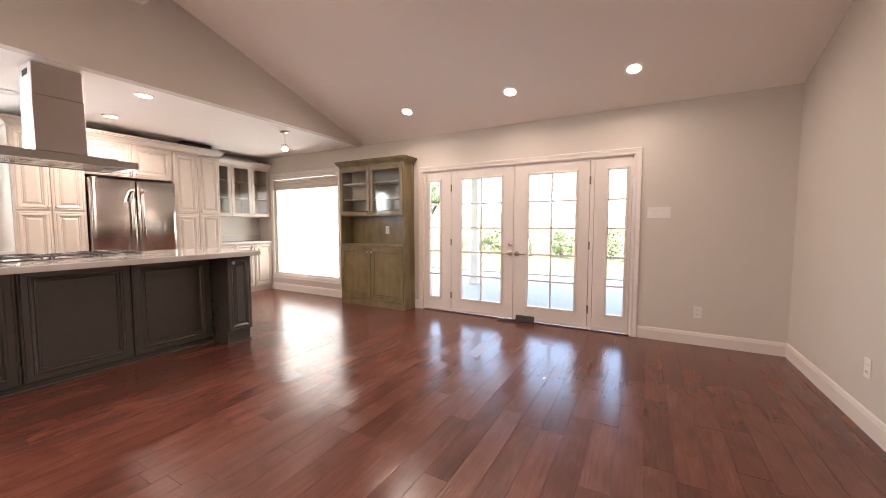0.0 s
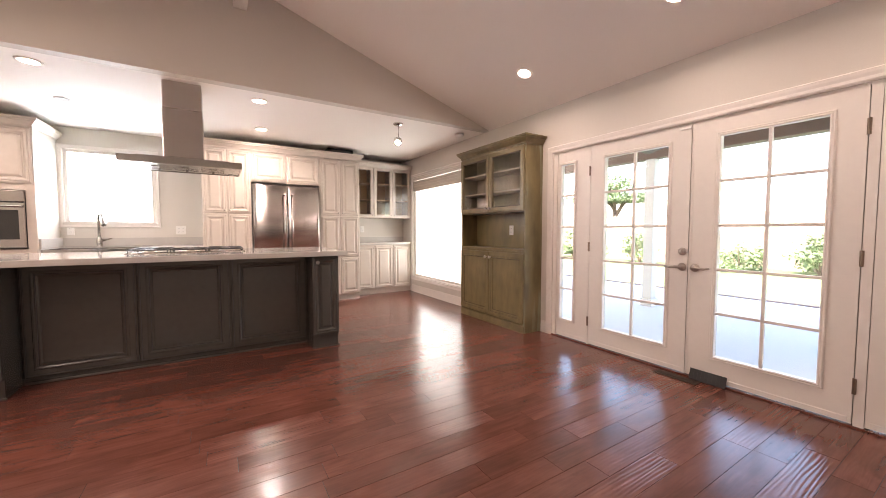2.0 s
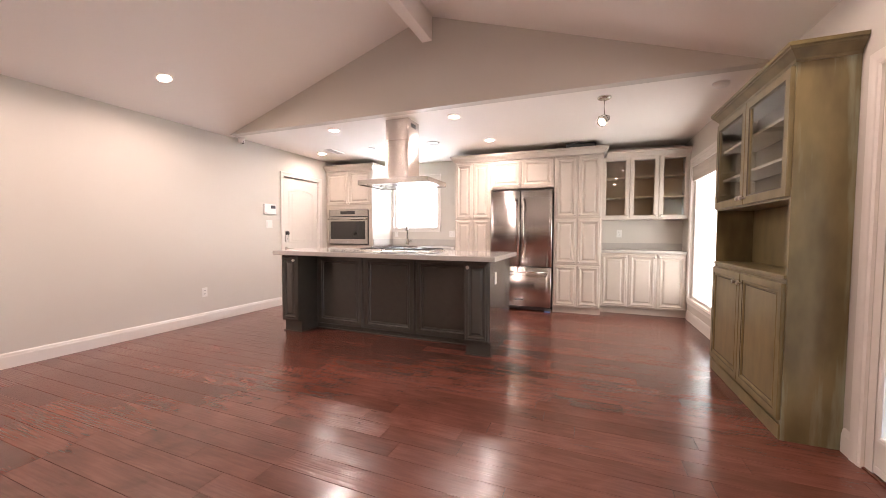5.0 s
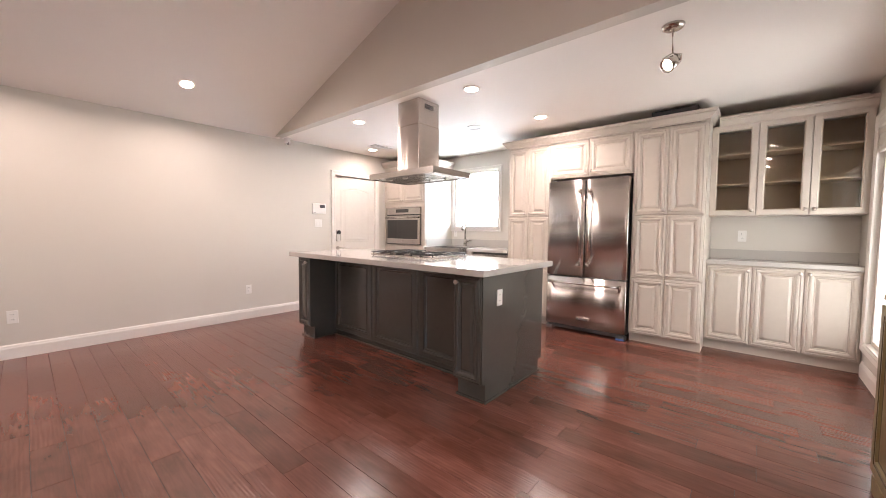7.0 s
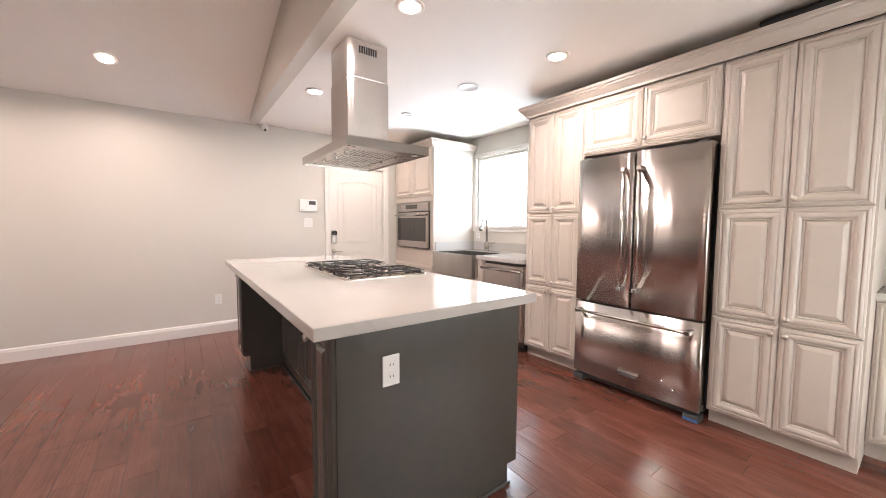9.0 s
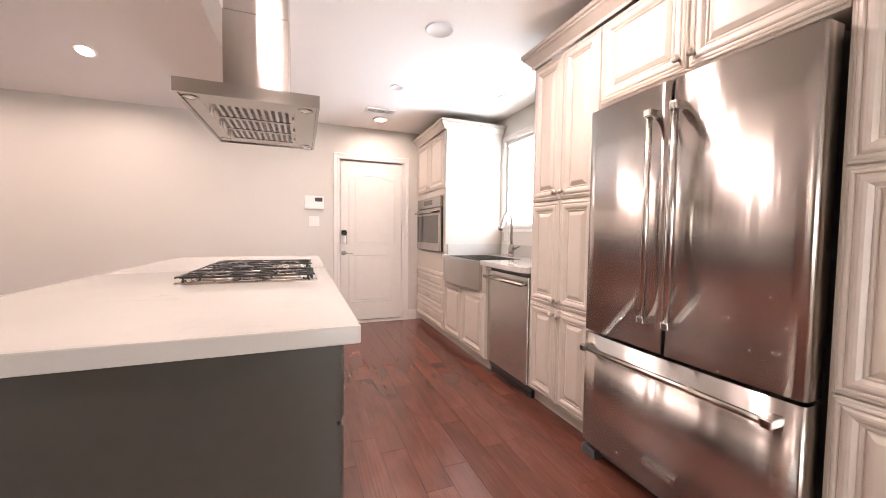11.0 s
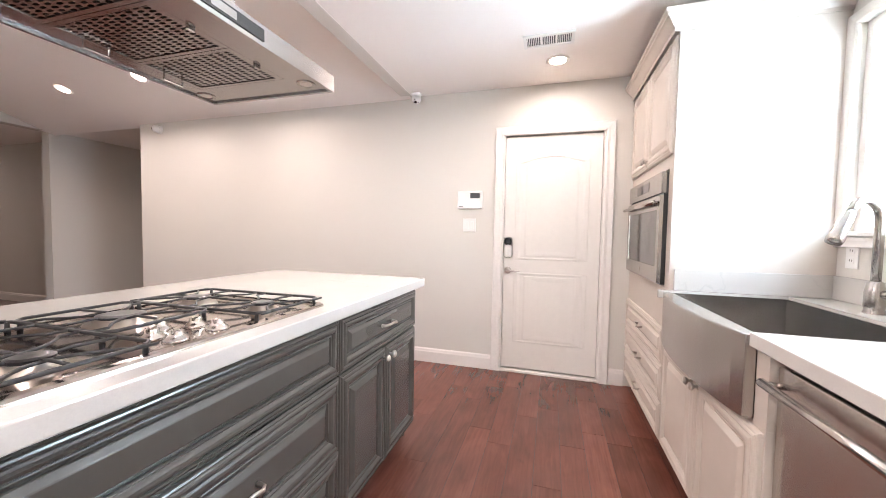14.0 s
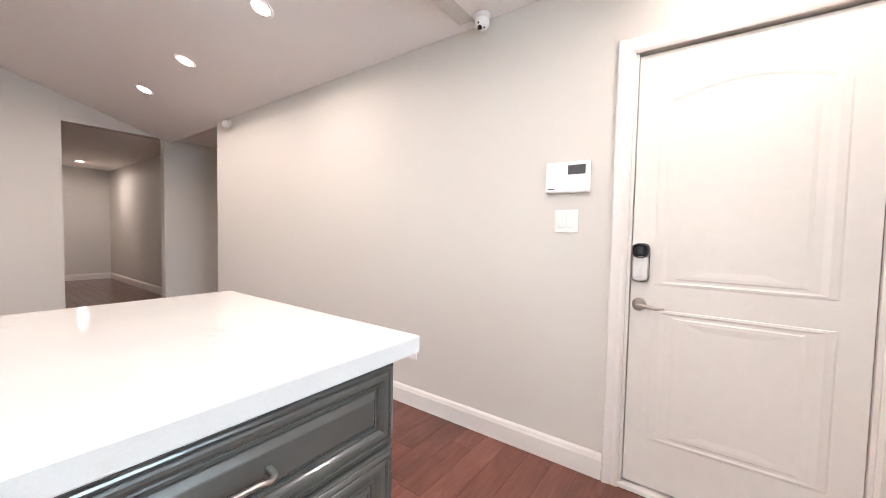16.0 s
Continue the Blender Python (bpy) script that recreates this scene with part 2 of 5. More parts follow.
OLIVE = material("olive_glazed_wood", (0.245, 0.190, 0.085), 0.34, grain=0.55, scale=7, bump=0.12, stretch=(1.6, 1.6, 0.5), big=2.2, coat=0.15)
OLIVED = material("olive_dark_glaze", (0.085, 0.062, 0.028), 0.45, grain=0.4, scale=20)
QUARTZ = veined_quartz()
STEEL = material("brushed_steel", (0.58, 0.535, 0.50), 0.215, 1.0, grain=0.06, scale=12, stretch=(1, 1, 30), aniso=1.0, wave=0.11)
SATIN = material("satin_steel", (0.50, 0.47, 0.44), 0.26, 1.0, grain=0.06)
STEELH = material("brushed_steel_across", (0.47, 0.44, 0.415), 0.22, 1.0, grain=0.06, scale=12, stretch=(1, 1, 30))
CHROME = material("polished_nickel", (0.62, 0.585, 0.55), 0.2, 1.0, grain=0.05)
NICKEL = material("satin_nickel", (0.55, 0.50, 0.45), 0.28, 1.0, grain=0.1)
BRONZE = material("worn_bronze", (0.30, 0.23, 0.18), 0.38, 0.9, grain=0.2)
DARKST = material("dark_appliance_side", (0.10, 0.10, 0.10), 0.45, 0.3, grain=0.15)
BLACK = material("black_enamel", (0.018, 0.018, 0.02), 0.30, grain=0.3, scale=60)
POLISHED = material("polished_steel_tray", (0.58, 0.53, 0.49), 0.10, 1.0, grain=0.06, scale=20)
IRON = material("cast_iron", (0.022, 0.021, 0.022), 0.5, grain=0.4, scale=120, bump=0.3)
BLGLASS = material("black_glass", (0.02, 0.018, 0.017), 0.06, coat=0.5)
PLASTIC = material("white_plastic", (0.80, 0.78, 0.75), 0.35, grain=0.03)
BLUEFILM = material("blue_film", (0.06, 0.16, 0.42), 0.3, grain=0.2)
DARKPL = material("dark_plastic", (0.05, 0.05, 0.055), 0.35, grain=0.2)
BROWNM = material("brown_metal_register", (0.040, 0.024, 0.016), 0.5, 0.0, grain=0.3)
SHADE = material("woven_shade", (0.62, 0.56, 0.50), 0.8, grain=0.15, scale=120, bump=0.3)
SHELFW = material("pale_shelf_wood", (0.48, 0.41, 0.30), 0.5, grain=0.15, scale=10)
INNER = material("cabinet_interior", (0.56, 0.39, 0.26), 0.5, grain=0.2, scale=8, stretch=(1, 1, 0.3))
GAP = material("floor_gap", (0.050, 0.016, 0.011), 0.7, grain=0.3)
OLIVES = stained_olive()
GLASS = clear_glass("window_glass")
HARDWOOD = wood_floor()
LENS = glowing("lamp_lens", (1.0, 0.88, 0.76), 2.6)
BRIGHT = glowing("bright_sky", (0.93, 0.97, 1.0), 0.31)
BRIGHTW = glowing("bright_sky_west", (0.70, 0.85, 1.0), 1.55)
CONCRETE = material("patio_concrete", (0.60, 0.60, 0.60), 0.75, grain=0.15, scale=12, bump=0.2, big=0.5)
GRASS = material("lawn", (0.14, 0.20, 0.08), 0.9, grain=0.5, scale=60, bump=0.6, big=0.6)
LEAF = material("leaf", (0.15, 0.21, 0.10), 0.6, grain=0.5, scale=5, big=0.7)
BARK = material("bark", (0.16, 0.11, 0.08), 0.9, grain=0.5, scale=30, bump=0.6)
FENCE = material("fence_board", (0.32, 0.26, 0.20), 0.8, grain=0.2, scale=20, stretch=(1, 1, 0.1), tint=0.12)
PATIOW = material("patio_paint", (0.62, 0.58, 0.54), 0.6, grain=0.1)
PATIOC = material("patio_ceiling_boards", (0.60, 0.48, 0.43), 0.6, grain=0.15, stretch=(0.2, 4, 1))
PATIOB = material("patio_beam_brown", (0.18, 0.11, 0.08), 0.6, grain=0.3, stretch=(0.2, 1, 1))
STUCCO = material("stucco", (0.60, 0.56, 0.50), 0.85, grain=0.12, scale=150, bump=0.4)


# ---- mesh helpers ----
def box(bm, x0, y0, z0, x1, y1, z1, bev=0.0, mat=0):
    r = bmesh.ops.create_cube(bm, size=1.0)
    vs = r["verts"]
    for v in vs:
        v.co = Vector((x0 + (v.co.x + 0.5) * (x1 - x0), y0 + (v.co.y + 0.5) * (y1 - y0), z0 + (v.co.z + 0.5) * (z1 - z0)))
    faces = list({f for v in vs for f in v.link_faces})
    for f in faces:
        f.material_index = mat
    if bev:
        bmesh.ops.bevel(bm, geom=list({e for f in faces for e in f.edges}), offset=bev, segments=2, affect="EDGES", profile=0.5)
    return vs


def boxed(x0, y0, z0, x1, y1, z1, bev=0.0):
    bm = bmesh.new()
    box(bm, x0, y0, z0, x1, y1, z1, bev)
    return bm


def part(name, bm, mat, parent=None, label="", m=None, smooth=False):
    """Links a bmesh as one mesh object under its thing or part."""
    bmesh.ops.recalc_face_normals(bm, faces=bm.faces)
    me = bpy.data.meshes.new(name)
    bm.to_mesh(me)
    bm.free()
    for mm in (mat if isinstance(mat, (list, tuple)) else [mat]):
        me.materials.append(mm)
    if smooth:
        for p in me.polygons:
            p.use_smooth = True
    ob = new(name, me)
    if parent is not None:
        ob.parent = parent
    if m is not None:
        ob.matrix_basis = m
    return tagged(ob, label)


def part_of(name, me, parent, m):
    """Another object on a mesh that exists already."""
    ob = new(name, me)
    ob.parent, ob.matrix_basis = parent, m
    return ob


def thing(name, m, label, category, group=""):
    ob = new(name)
    ob.empty_display_size = 0.1
    ob.matrix_basis = m
    return tagged(ob, label, category, group)


def cyl(bm, r, z0, z1, seg=20, m=None, r2=None, mat=0):
    got = bmesh.ops.create_cone(bm, cap_ends=True, segments=seg, radius1=r, radius2=r if r2 is None else r2, depth=z1 - z0)
    bmesh.ops.translate(bm, verts=got["verts"], vec=(0, 0, (z0 + z1) / 2))
    if m is not None:
        bmesh.ops.transform(bm, matrix=m, verts=got["verts"])
    for f in {f for v in got["verts"] for f in v.link_faces}:
        f.material_index = mat
    return got["verts"]


def lathe(bm, prof, seg=20, m=None):
    """A turned solid from (radius, height) pairs."""
    rings = []
    for r, z in prof:
        rings.append([bm.verts.new((r * math.cos(2 * math.pi * i / seg), r * math.sin(2 * math.pi * i / seg), z)) for i in range(seg)])
    for a, b in zip(rings, rings[1:]):
        for i in range(seg):
            bm.faces.new((a[i], a[(i + 1) % seg], b[(i + 1) % seg], b[i]))
    bm.faces.new(rings[0][::-1])
    bm.faces.new(rings[-1])
    if m is not None:
        bmesh.ops.transform(bm, matrix=m, verts=[v for r in rings for v in r])


def tube(bm, pts, r, seg=8, closed=False):
    """A round bar along points."""
    pts = [Vector(p) for p in pts]
    rings, up = [], None
    for i, p in enumerate(pts):
        if closed:
            d = (pts[(i + 1) % len(pts)] - pts[i - 1]).normalized()
        else:
            d = (pts[min(i + 1, len(pts) - 1)] - pts[max(i - 1, 0)]).normalized()
        if up is None:
            up = d.orthogonal().normalized()
        up = (up - d * up.dot(d)).normalized()
        side = d.cross(up)
        rr = r[i] if isinstance(r, (list, tuple)) else r
        rings.append([bm.verts.new(p + rr * (math.cos(2 * math.pi * k / seg) * up + math.sin(2 * math.pi * k / seg) * side)) for k in range(seg)])
    pairs = list(zip(rings, rings[1:]))
    if closed:
        pairs.append((rings[-1], rings[0]))
    for a, b in pairs:
        for k in range(seg):
            bm.faces.new((a[k], a[(k + 1) % seg], b[(k + 1) % seg], b[k]))
    if not closed:
        bm.faces.new(rings[0][::-1])
        bm.faces.new(rings[-1])


def ringed(bm, w, h, prof, x=0.0, z=0.0, loop=False, dark=()):
    """Nested rectangles (inset, y) in the xz plane: a moulded panel, or with loop=True a moulded open frame."""
    rings = []
    for i, y in prof:
        rings.append([bm.verts.new(c) for c in ((x + i, y, z + i), (x + w - i, y, z + i), (x + w - i, y, z + h - i), (x + i, y, z + h - i))])
    pairs = list(zip(rings, rings[1:]))
    if loop:
        pairs.append((rings[-1], rings[0]))
    for j, (a, b) in enumerate(pairs):
        for k in range(4):
            f = bm.faces.new((a[k], a[(k + 1) % 4], b[(k + 1) % 4], b[k]))
            f.material_index = 1 if j in dark else 0
    if not loop:
        bm.faces.new(rings[0][::-1])
        bm.faces.new(rings[-1])


def raised_door(w, h, t=0.02):
    """A raised-panel door or drawer front, 0..w by 0..h, its face at y = -t."""
    s = min(1.0, min(w, h) / 0.27)
    prof = [(0, 0), (0, -t + 0.011), (0.002, -t + 0.007), (0.006, -t + 0.005), (0.009, -t + 0.0055), (0.010, -t + 0.004), (0.013, -t + 0.0015),
            (0.018, -t), (0.022, -t + 0.001), (0.024, -t + 0.0045), (0.026, -t + 0.0045), (0.028, -t + 0.0015), (0.034, -t - 0.0015),
            (0.042, -t - 0.002), (0.050, -t - 0.0005), (0.056, -t + 0.004), (0.059, -t + 0.007), (0.061, -t + 0.0085), (0.063, -t + 0.007),
            (0.067, -t + 0.0068), (0.069, -t + 0.0095), (0.071, -t + 0.0125), (0.075, -t + 0.0125), (0.078, -t + 0.009), (0.094, -t + 0.001),
            (0.098, -t)]
    prof = [(i * s, y) for i, y in prof]
    bm = bmesh.new()
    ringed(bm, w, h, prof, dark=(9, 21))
    return bm


def sunk_door(w, h, t=0.02, f=0.06):
    """A frame-and-flat-panel door."""
    bm = bmesh.new()
    ringed(bm, w, h, [(0, 0), (0, -t + 0.005), (0.004, -t), (f - 0.016, -t), (f - 0.013, -t + 0.0035), (f - 0.006, -t + 0.0035), (f - 0.003, -t + 0.001),
                      (f + 0.004, -t + 0.001), (f + 0.010, -t + 0.009), (f + 0.016, -t + 0.011), (f + 0.018, -t + 0.010)], dark=(3, 8))
    return bm


def beaded_panel(w, h, t=0.022, f=0.085):
    """A flat panel in a wide frame, with a bead at the edge and a bolection moulding round the panel."""
    bm = bmesh.new()
    ringed(bm, w, h, [(0, 0), (0, -t + 0.005), (0.004, -t), (0.011, -t), (0.013, -t + 0.0035), (0.017, -t + 0.0035), (0.019, -t), (f - 0.032, -t),
                      (f - 0.028, -t - 0.004), (f - 0.018, -t - 0.0055), (f - 0.011, -t - 0.002), (f - 0.008, -t + 0.0045), (f - 0.004, -t + 0.0045),
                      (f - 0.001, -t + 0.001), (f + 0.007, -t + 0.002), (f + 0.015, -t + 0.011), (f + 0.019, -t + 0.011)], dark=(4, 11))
    return bm


def open_frame(bm, X0, Z0, X1, Z1, x0, z0, x1, z1, y0, y1, mat=0):
    """A rectangular frame with an opening, from y0 to y1."""
    out, inn = ((X0, Z0), (X1, Z0), (X1, Z1), (X0, Z1)), ((x0, z0), (x1, z0), (x1, z1), (x0, z1))
    rings = [[bm.verts.new((px, y, pz)) for px, pz in p] for p, y in ((out, y0), (inn, y0), (inn, y1), (out, y1))]
    for a, b in zip(rings, rings[1:] + rings[:1]):
        for k in range(4):
            bm.faces.new((a[k], a[(k + 1) % 4], b[(k + 1) % 4], b[k])).material_index = mat


def sweep(bm, path, prof, to3d, closed=False):
    """A mitred moulding: prof is (offset to the right of the path, height); to3d maps (u, v, height) to the world."""
    n = len(path)
    pts = [Vector(p) for p in path]
    rings = []
    for i in range(n):
        dirs = []
        if i > 0 or closed:
            dirs.append((pts[i] - pts[i - 1]).normalized())
        if i < n - 1 or closed:
            dirs.append((pts[(i + 1) % n] - pts[i]).normalized())
        nr = [Vector((d.y, -d.x)) for d in dirs]
        m = sum(nr, Vector((0, 0))).normalized()
        k = 1 / max(0.2, m.dot(nr[0]))
        rings.append([bm.verts.new(to3d(*(pts[i] + m * (o * k)), hh)) for o, hh in prof])
    pairs = list(zip(rings, rings[1:])) + ([(rings[-1], rings[0])] if closed else [])
    q = len(prof)
    for a, b in pairs:
        for k in range(q):
            bm.faces.new((a[k], a[(k + 1) % q], b[(k + 1) % q], b[k]))
    if not closed:
        bm.faces.new(rings[0][::-1])
        bm.faces.new(rings[-1])


def flat_poly(bm, pts, thick):
    """A solid from a 3D polygon pushed along a vector."""
    a = [bm.verts.new(p) for p in pts]
    b = [bm.verts.new(Vector(p) + Vector(thick)) for p in pts]
    bm.faces.new(a)
    bm.faces.new(b[::-1])
    for i in range(len(a)):
        bm.faces.new((a[i], b[i], b[(i + 1) % len(a)], a[(i + 1) % len(a)]))


def structure(name, bm, mat, label, category):
    return tagged(part(name, bm, mat), label, category, kind="structure")


# ---- the large structure ----
T = 0.15
FX0, FX1, FZ1 = 1.10, 3.735, 1.940         # french door opening
NX0, NX1, NZ0, NZ1 = -2.19, -0.55, 0.28, 2.08   # north picture window opening
GX0, GX1, GZ1 = -1.745, -0.944, 2.030      # garage door opening
HX0, HY1, HZ = 3.375, 0.97, 2.44            # side hall from x=HX0, corridor to y=HY1

bm = bmesh.new()
open_frame(bm, WEST - T, 0.0, FX0 - 0.9, EAVE + 0.1, NX0, NZ0, NX1, NZ1, NORTH, NORTH + T)
box(bm, FX0 - 0.9, NORTH, 0, FX0, NORTH + T, EAVE + 0.1)
box(bm, FX0, NORTH, FZ1, FX1, NORTH + T, EAVE + 0.1)
box(bm, FX1, NORTH, 0, EAST + T, NORTH + T, EAVE + 0.1)
wall_north = structure("wall_north", bm, WALL, "warm greige painted wall with window and french doors", "wall")

bm = bmesh.new()
WY0, WY1, WZ0, WZ1 = 0.98, 1.88, 1.22, 2.16    # sink window opening
open_frame(bm, SOUTH - T, 0, NORTH, FLAT + 0.02, WY0, WZ0, WY1, WZ1, 0, 0.12)
bmesh.ops.transform(bm, matrix=Matrix(((0, -1, 0, WEST), (1, 0, 0, 0), (0, 0, 1, 0), (0, 0, 0, 1))), verts=bm.verts)
structure("wall_west", bm, WALL, "pale grey painted kitchen wall behind the sink", "wall")

bm = bmesh.new()
box(bm, WEST - T, SOUTH - 0.12, 0, GX0, SOUTH, EAVE)
box(bm, GX0, SOUTH - 0.12, GZ1, GX1, SOUTH, EAVE)
box(bm, GX1, SOUTH - 0.12, 0, HX0, SOUTH, EAVE)
wall_south = structure("wall_south", bm, WALL, "warm greige painted wall beside the garage door", "wall")

bm = bmesh.new()
box(bm, EAST, HY1, 0, EAST + T, NORTH, HZ)
flat_poly(bm, [(EAST, -0.08, HZ), (EAST, NORTH, HZ), (EAST, NORTH, EAVE + 0.06), (EAST, RIDGE_Y, RIDGE_Z + 0.06), (EAST, -0.08, EAVE + 0.06)], (T, 0, 0))
box(bm, EAST, -3.0, 0, EAST + T, -0.04, HZ)
structure("wall_east", bm, WALL, "warm greige painted gable wall with hallway opening", "wall")

bm = bmesh.new()
box(bm, HX0 - 0.12, -3.0, 0, HX0, SOUTH - 0.12, HZ)
box(bm, HX0, -3.12, 0, EAST + T, -3.0, HZ)
structure("wall_side_hall", bm, WALL, "greige painted walls of the side hall", "wall")
for x0, y0, x1, y1 in ((EAST + T, -0.54, 9.8, -0.42), (9.8, -0.54, 9.92, 1.2), (EAST + T, HY1, 9.8, HY1 + 0.12)):
    structure("wall_corridor", boxed(x0, y0, 0, x1, y1, HZ), WALL, "greige painted wall of the far corridor", "wall")

# gable over the edge of the kitchen, with the flat kitchen ceiling behind it
bm = bmesh.new()
flat_poly(bm, [(0, SOUTH, FLAT), (0, NORTH, FLAT), (0, NORTH, EAVE), (0, RIDGE_Y, RIDGE_Z + 0.03), (0, SOUTH, EAVE)], (-0.1, 0, 0))
structure("wall_gable", bm, WALL, "triangular greige painted gable above the kitchen", "wall")
structure("ceiling_kitchen", boxed(WEST - T, SOUTH - 0.12, FLAT + 0.003, -0.002, NORTH + 0.05, FLAT + 0.1), CEIL, "flat white painted kitchen ceiling", "ceiling")
bm = bmesh.new()
ov = 0.05
flat_poly(bm, [(-0.08, SOUTH - ov, EAVE + SLOPE * (SOUTH - ov)), (EAST + 0.05, SOUTH - ov, EAVE + SLOPE * (SOUTH - ov)), (EAST + 0.05, RIDGE_Y, RIDGE_Z), (-0.08, RIDGE_Y, RIDGE_Z)], (0, 0, 0.12))
flat_poly(bm, [(-0.08, NORTH + ov, EAVE - SLOPE * ov), (EAST + 0.05, NORTH + ov, EAVE - SLOPE * ov), (EAST + 0.05, RIDGE_Y, RIDGE_Z), (-0.08, RIDGE_Y, RIDGE_Z)], (0, 0, 0.12))
structure("ceiling_vaulted", bm, CEIL, "vaulted off-white painted ceiling sloping from a ridge", "ceiling")
bm = bmesh.new()
box(bm, HX0 - 0.12, -3.12, HZ, EAST + T, SOUTH - 0.055, HZ + 0.1)
box(bm, EAST + T, -0.54, HZ, 9.92, 1.2, HZ + 0.1)
structure("ceiling_hall", bm, CEIL, "flat painted hall ceiling", "ceiling")
structure("ridge_beam", boxed(0.0, RIDGE_Y - 0.055, 3.10, EAST, RIDGE_Y + 0.055, RIDGE_Z + 0.02, 0.004), CEIL, "painted wooden ridge beam along the vault", "beam")

# outer roof, closes the place above
bm = bmesh.new()
for s in (-1, 1):
    y0 = RIDGE_Y + s * 3.4
    flat_poly(bm, [(-3.2, y0, RIDGE_Z + 0.45 - 3.4 * SLOPE), (10.2, y0, RIDGE_Z + 0.45 - 3.4 * SLOPE), (10.2, RIDGE_Y, RIDGE_Z + 0.45), (-3.2, RIDGE_Y, RIDGE_Z + 0.45)], (0, 0, 0.1))
structure("roof", bm, STUCCO, "house roof above the ceilings", "roof")

# baseboards
BASE = [(0, 0), (0.015, 0), (0.015, 0.095), (0.012, 0.105), (0.010, 0.118), (0.004, 0.128), (0, 0.128)]
flat = lambda u, v, hh: (u, v, hh)
for path in ([(EAST, HY1), (EAST, NORTH), (FX1 + 0.075, NORTH)][::-1],
             [(0.955, NORTH), (FX0 - 0.075, NORTH)],
             [(-2.24, NORTH), (-0.13, NORTH)],
             [(HX0, -2.9), (HX0, SOUTH), (GX1 + 0.075, SOUTH)],
             [(GX0 - 0.075, SOUTH), (-1.93, SOUTH)],
             [(9.78, -0.42), (5.3, -0.42)], [(9.8, HY1), (9.8, -0.42)], [(EAST, -0.06), (EAST, -2.9)]):
    bm = bmesh.new()
    sweep(bm, path, BASE, flat)
    structure("baseboard", bm, TRIM, "white painted wooden baseboard along the wall", "baseboard")

# ---- openings: windows and doors ----
CASING = [(0, 0), (0, 0.012), (0.012, 0.018), (0.030, 0.016), (0.048, 0.020), (0.066, 0.022), (0.072, 0.016), (0.072, 0)]


def casing(name, path, to3d, label):
    bm = bmesh.new()
    sweep(bm, path, CASING, to3d)
    return structure(name, bm, TRIM, label, "trim")


on_north = lambda u, v, hh: (u, NORTH - hh, v)
on_south = lambda u, v, hh: (u, SOUTH + hh, v)
on_west = lambda u, v, hh: (WEST + hh, u, v)
casing("trim_french_doors", [(FX1, 0), (FX1, FZ1), (FX0, FZ1), (FX0, 0)], on_north, "white moulded casing round the french doors")
casing("trim_garage_door", [(GX1, 0), (GX1, GZ1), (GX0, GZ1), (GX0, 0)], on_south, "white moulded casing round the garage door")
bm = bmesh.new()
sweep(bm, [(NX1, NZ0), (NX1, NZ1), (NX0, NZ1), (NX0, NZ0)], [(o * 0.8, hh) for o, hh in CASING], on_north, closed=True)
structure("trim_north_window", bm, TRIM, "white moulded casing round the picture window", "trim")
bm = bmesh.new()
sweep(bm, [(WY1, WZ0), (WY1, WZ1), (WY0, WZ1), (WY0, WZ0)], [(o * 0.75, hh) for o, hh in CASING], on_west, closed=True)
structure("trim_sink_window", bm, TRIM, "white moulded casing round the sink window", "trim")


def pane(parent, x0, z0, x1, z1, y):
    ob = part("pane", boxed(x0, y, z0, x1, y + 0.005, z1), GLASS, parent)
    ob.visible_shadow = False
    return ob


# picture window
win = tagged(thing("window_1", pose(0, NORTH, 0), "large white-framed picture window full of daylight", "window"), kind="structure")
bm = bmesh.new()
open_frame(bm, NX0, NZ0, NX1, NZ1, NX0 + 0.045, NZ0 + 0.045, NX1 - 0.045, NZ1 - 0.045, 0.03, 0.10)
part("window_frame", bm, TRIM, win)
part("window_sill", boxed(NX0, -0.010, NZ0 - 0.002, NX1, 0.03, NZ0 + 0.012, 0.004), TRIM, win)
pane(win, NX0 + 0.045, NZ0 + 0.045, NX1 - 0.045, NZ1 - 0.045, 0.06)

# pleated shade pulled up at the head of the picture window
sh = thing("window_shade", pose(0, NORTH, NZ1), "raised cream woven window shade with stacked folds", "shade")
part("headrail", boxed(NX0 + 0.01, -0.016, -0.055, NX1 - 0.01, 0.028, -0.004, 0.004), TRIM, sh)
for i in range(4):
    b2 = bmesh.new()
    z = -0.075 - 0.045 * i
    lathe_pts = [(NX0 + 0.015, -0.010 + 0.004 * (i % 2), z - 0.036), (NX1 - 0.015, 0.022, z + 0.012)]
    box(b2, lathe_pts[0][0], lathe_pts[0][1], lathe_pts[0][2], lathe_pts[1][0], lathe_pts[1][1], lathe_pts[1][2], 0.008)
    part("fold", b2, SHADE, sh)

# sink window
win2 = tagged(thing("window_2", pose(WEST, 0, 0, 0, 0, 90), "white-framed sink window glowing with daylight", "window"), kind="structure")
bm = bmesh.new()
open_frame(bm, WY0, WZ0, WY1, WZ1, WY0 + 0.035, WZ0 + 0.035, WY1 - 0.035, WZ1 - 0.035, 0.02, 0.09)
part("window_frame", bm, TRIM, win2)
part("window_sill", boxed(WY0 - 0.02, -0.035, WZ0 - 0.004, WY1 + 0.02, 0.02, WZ0 + 0.018, 0.004), TRIM, win2)
pane(win2, WY0 + 0.035, WZ0 + 0.035, WY1 - 0.035, WZ1 - 0.035, 0.05)


